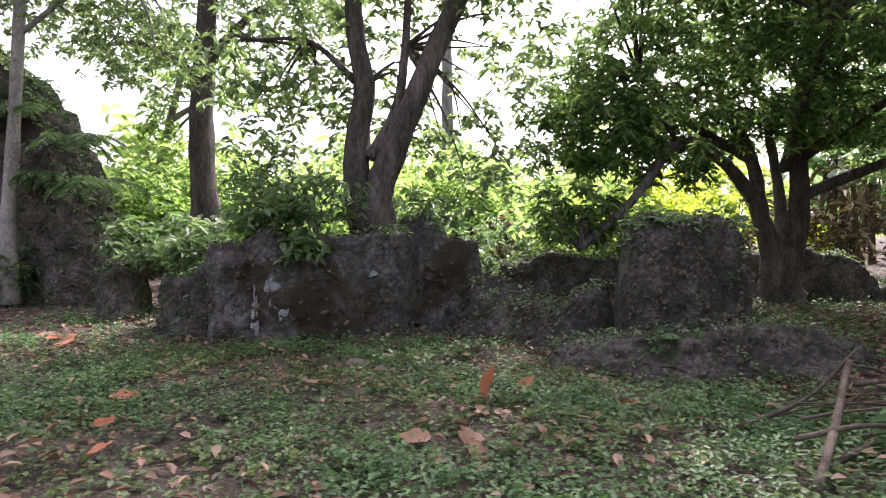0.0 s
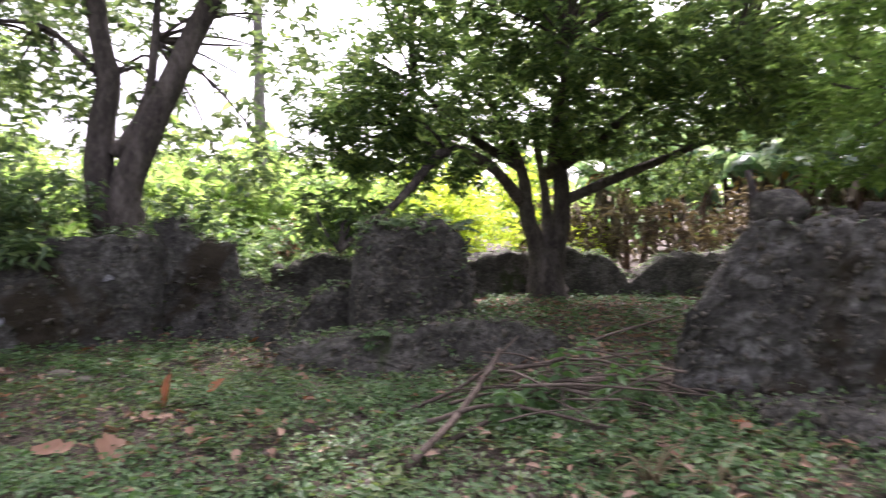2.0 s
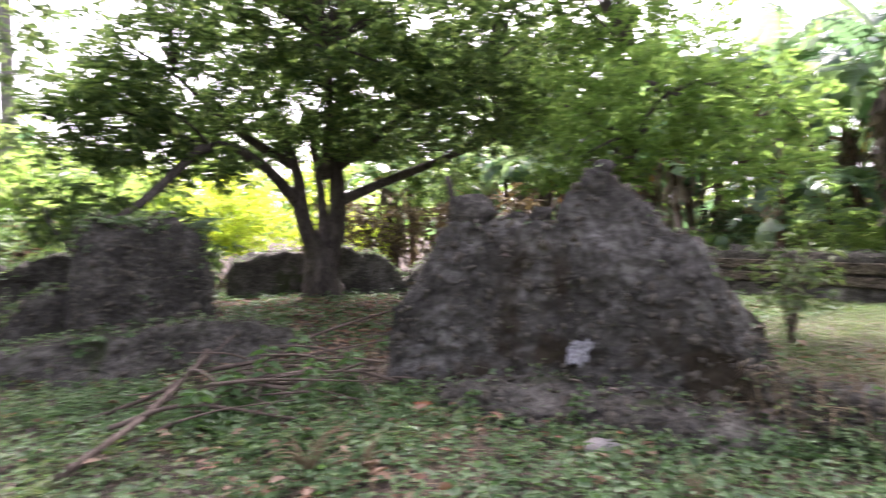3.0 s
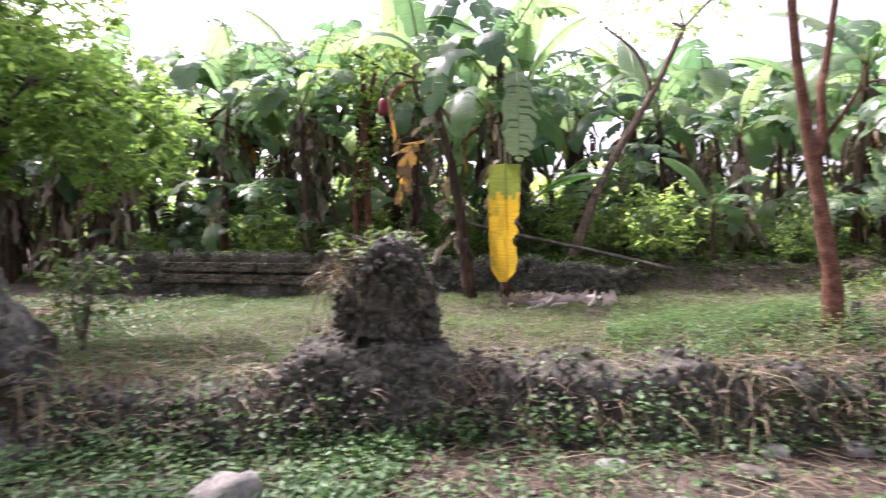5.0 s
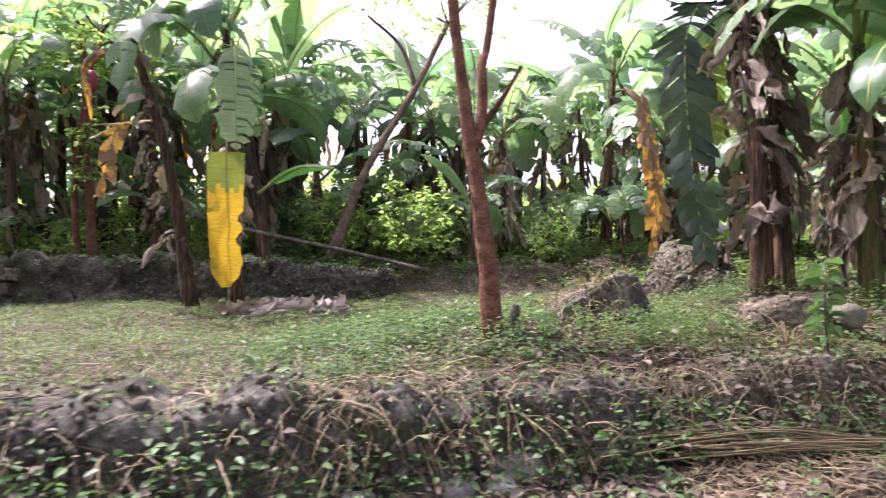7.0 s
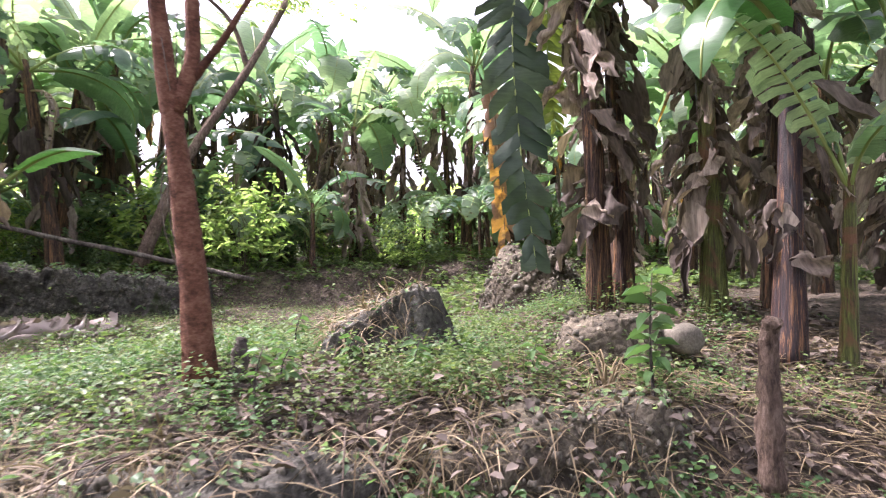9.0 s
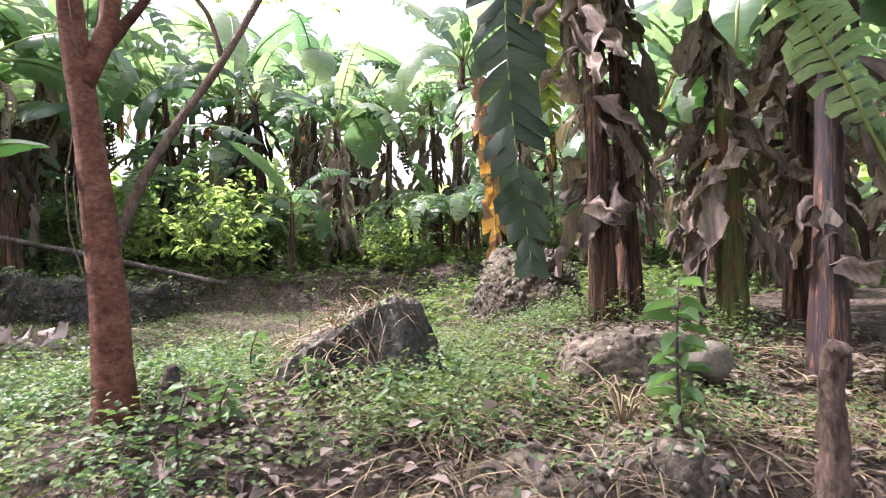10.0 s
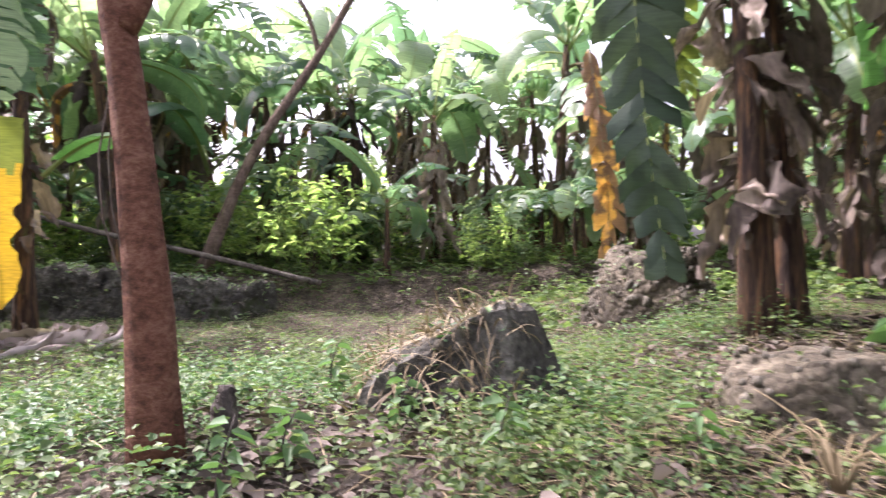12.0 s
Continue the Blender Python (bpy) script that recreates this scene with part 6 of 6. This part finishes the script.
weeds("courtyard_weeds", "bright green weeds covering the courtyard", M_WEED2, 104, 21000, (7.4, 19.5, -9.5, 8), lambda x, y: court(x, y) * np.clip(1.2 * patchy(x, y, 1.3, 1) + np.where(y > -3, 0.2, -0.25), 0, 1), size=(0.02, 0.046), tall=(0.03, 0.12))
weeds("courtyard_weeds", "taller green weeds around the red tree", M_WEED, 105, 9500, (8.6, 13.5, -8.5, -2), lambda x, y: court(x, y) * np.clip(1.5 * patchy(x, y, 1.7, 4) - 0.5, 0, 1) * np.where(y < -6.4, 0.45, 1), size=(0.015, 0.048), tall=(0.05, 0.24), per=9)
weeds("courtyard_weeds", "pale tall weeds around the red tree", M_WEED2, 109, 5000, (8.6, 13.5, -8.5, -2), lambda x, y: court(x, y) * np.clip(1.4 * patchy(x, y, 2.1, 9) - 0.3, 0, 1), size=(0.02, 0.05), tall=(0.05, 0.3), per=8)
weeds("path_weeds", "sparse weeds in dry litter beside the path", M_WEED, 106, 7000, (3.2, 9.4, -9, 4.2), lambda x, y: (inside(x, y) < 0) * ease((inside(x, y) + 3.2) / 2.0) * np.clip(1.2 * patchy(x, y, 1.5, 3) - 0.15, 0, 1), size=(0.03, 0.065), tall=(0.03, 0.16))
weeds("path_weeds", "green weeds and seedlings below the broken wall", M_WEED, 117, 7000, (3.0, 7.6, -0.8, 5.0), lambda x, y: (inside(x, y) < -0.1) * ease((inside(x, y) + 3.4) / 1.6) * np.clip(1.5 * patchy(x, y, 1.6, 5) - 0.1, 0, 1), size=(0.03, 0.075), tall=(0.03, 0.2))
weeds("courtyard_weeds", "broad-leaved weeds around the red tree", M_WEED2, 118, 1700, (8.9, 12.6, -7.2, -2.6), lambda x, y: court(x, y) * np.clip(1.6 * patchy(x, y, 1.9, 3) - 0.5, 0, 1), size=(0.03, 0.055), tall=(0.1, 0.32), per=8)
weeds("bank_weeds", "lush bright weeds under the banana plants", M_WEED2, 107, 9000, (13, 30, -16, 10), lambda x, y: np.where(x > 18.5, 0.6, 0) + np.where((y < -6.2) & (x > 14.3), 0.8, 0), size=(0.07, 0.16), tall=(0.08, 0.3))
weeds("wall_creeper_leaves", "small creeper leaves over the low wall", M_WEED, 108, 4200, (6.6, 9.8, -6.8, 2), lambda x, y: (np.abs(inside(x, y) + 0.3) < 0.28) * 0.9, size=(0.03, 0.08), tall=(0.1, 0.5), per=7, spread=0.12)
litter("leaf_litter", "brown fallen leaves scattered over the clearing", M_LITTER, 111, 14000, (-12, 9, 1.6, 14), lambda x, y: 0.22 + 0.6 * (patchy(x, y, 1.1, 2) < 0.35), lift=0.12)
litter("leaf_litter", "grey-brown dead leaves along the path and walls", M_GREYLITTER, 112, 28000, (-12, 18, -10, 13.5), lambda x, y: 0.4 * (inside(x, y) < 0.3) + 0.12 + 0.3 * (y < -5), size=(0.03, 0.1), lift=0.04)
litter("leaf_litter", "brown dead leaves under the mango tree", M_LITTER, 115, 7000, (2, 15, 6, 15), lambda x, y: np.full(x.shape, 0.8), size=(0.06, 0.16))
weeds("shade_weeds", "sparse weeds in the shade of the mango tree", M_WEED, 116, 6000, (3, 16, 5, 15), lambda x, y: 0.8 * patchy(x, y, 1.2, 3), size=(0.04, 0.1), tall=(0.03, 0.18))
litter("dry_straw", "dry straw and cut stalks on the ground", M_STRAW, 113, 40000, (3, 18, -9.5, 6), lambda x, y: np.where(inside(x, y) < 0.2, 0.7, np.where(y < -5, 0.8, 0.5)) * (0.35 + 0.65 * patchy(x, y, 1.0, 6)), size=(0.12, 0.5), ratio=2, lift=0.07, category="straw", steep=0.12)
litter("dry_twigs", "small dark twigs strewn over the ground", M_STICK, 114, 9000, (-8, 14, -9.5, 10), lambda x, y: 0.6 * patchy(x, y, 1.3, 9), size=(0.1, 0.4), ratio=2, lift=0.05, category="twigs", steep=0.1)


def wall_straw():
    """Dry stems that hang over the face of the low wall and the pillar."""
    rs = np.random.RandomState(120)
    n = 3000
    i = rs.choice((2, 3, 4, 4, 5, 6), n)
    A, B = np.array(LINE)[i], np.array(LINE)[i + 1]
    c = A + (B - A) * rs.uniform(0, 1, (n, 1))
    P = np.concatenate([c + np.stack([rs.uniform(-0.42, 0.3, n), rs.uniform(-0.2, 0.2, n)], 1), np.zeros((n, 1))], 1)
    P[:, 2] = np.clip(0.6 - np.maximum(0, c[:, 0] - P[:, 0] - 0.2) * 1.5, 0.15, 0.6) * rs.uniform(0.75, 1.0, n)
    D = np.stack([rs.uniform(-0.7, 0.3, n), rs.normal(0, 0.7, n), rs.uniform(-1.2, 0.4, n)], 1)
    V, F = leaves(P, D, rs.uniform(0.15, 0.55, n), np.full(n, 0.009), rs, 0.3, 0.3, strip=True)
    q = 900
    a = rs.uniform(0, 6.28, q)
    r = rs.uniform(0.05, 0.46, q)
    P2 = np.stack([7.95 + r * np.cos(a) * 0.9, -0.2 + r * np.sin(a) * 1.15, 1.52 - r * 0.5 - rs.uniform(0, 0.2, q)], 1)
    D2 = rs.normal(0, 1, (q, 3)) + np.stack([0.3 * np.cos(a), 0.3 * np.sin(a), np.full(q, -0.2)], 1)
    V2, F2 = leaves(P2, D2, rs.uniform(0.06, 0.22, q), np.full(q, 0.008), rs, 0.3, 0.3, strip=True)
    V, F = merge([(V, F), (V2, F2)])
    tagged(new("dry_creeper_stems", mesh_of("dry_creeper_stems", V, F, M_STRAW)), "dry straw stems hanging over the low wall", "straw", "", "stuff")


wall_straw()


def grass(name, label, mat, seed, n, box, keep, size=(0.06, 0.2), wide=0.006):
    rs = np.random.RandomState(seed)
    x, y = scatter(rs, n, *box, keep)
    k = len(x)
    a = rs.uniform(0, 2 * math.pi, k)
    P = np.stack([x, y, height(x, y)], 1)
    D = np.stack([np.cos(a) * 0.7, np.sin(a) * 0.7, rs.uniform(0.4, 1.4, k)], 1)
    V, F = leaves(P, D, rs.uniform(*size, k), np.full(k, wide), rs, 0.2, 0.35, strip=True)
    tagged(new(name, mesh_of(name, V, F, mat)), label, "grass", "", "stuff")


grass("grass_blades", "thin green grass blades in the courtyard", M_WEED2, 131, 30000, (7.6, 18.5, -9, 8), lambda x, y: court(x, y) * 0.8)
grass("lawn_grass", "short bright green grass in the open courtyard", M_WEED2, 138, 26000, (7.8, 17.4, -1.6, 9), lambda x, y: court(x, y) * (0.55 + 0.45 * patchy(x, y, 1.1, 3)), size=(0.06, 0.15), wide=0.014)
grass("grass_blades", "thin green grass blades in the clearing", M_WEED, 132, 22000, (-7.5, 5.5, 1.6, 9.2), lambda x, y: front(x, y) * patchy(x, y, 1.4, 6))
grass("dry_grass", "dry upright stalks along the path and low wall", M_STRAW, 133, 9000, (5, 13, -9, 3), lambda x, y: np.clip(1.2 * patchy(x, y, 1.9, 2) - 0.3, 0, 1), size=(0.1, 0.42), wide=0.005)
litter("dry_straw", "thick dry straw beside the stump", M_STRAW, 134, 8000, (7.6, 11, -9.2, -5.2), lambda x, y: 0.35 + 0.65 * patchy(x, y, 2.0, 1), size=(0.1, 0.38), ratio=2, lift=0.1, category="straw", steep=0.15)
litter("leaf_litter", "grey dead leaves and bark beside the stump", M_GREYLITTER, 135, 9000, (7.6, 12.5, -9.5, -4), lambda x, y: np.full(x.shape, 0.8), size=(0.03, 0.12))
litter("dry_twigs", "dark twigs beside the low wall", M_STICK, 136, 7000, (5.5, 11.5, -9, 3), lambda x, y: np.full(x.shape, 0.7), size=(0.1, 0.35), ratio=2, lift=0.06, category="twigs", steep=0.12)
weeds("dry_creeper_leaves", "withered brown leaves hanging on the low wall", M_GREYLITTER, 137, 1600, (6.6, 9.8, -6.8, 2), lambda x, y: (np.abs(inside(x, y) + 0.25) < 0.3) * 0.9, size=(0.03, 0.09), tall=(0.15, 0.6), per=5, spread=0.12)
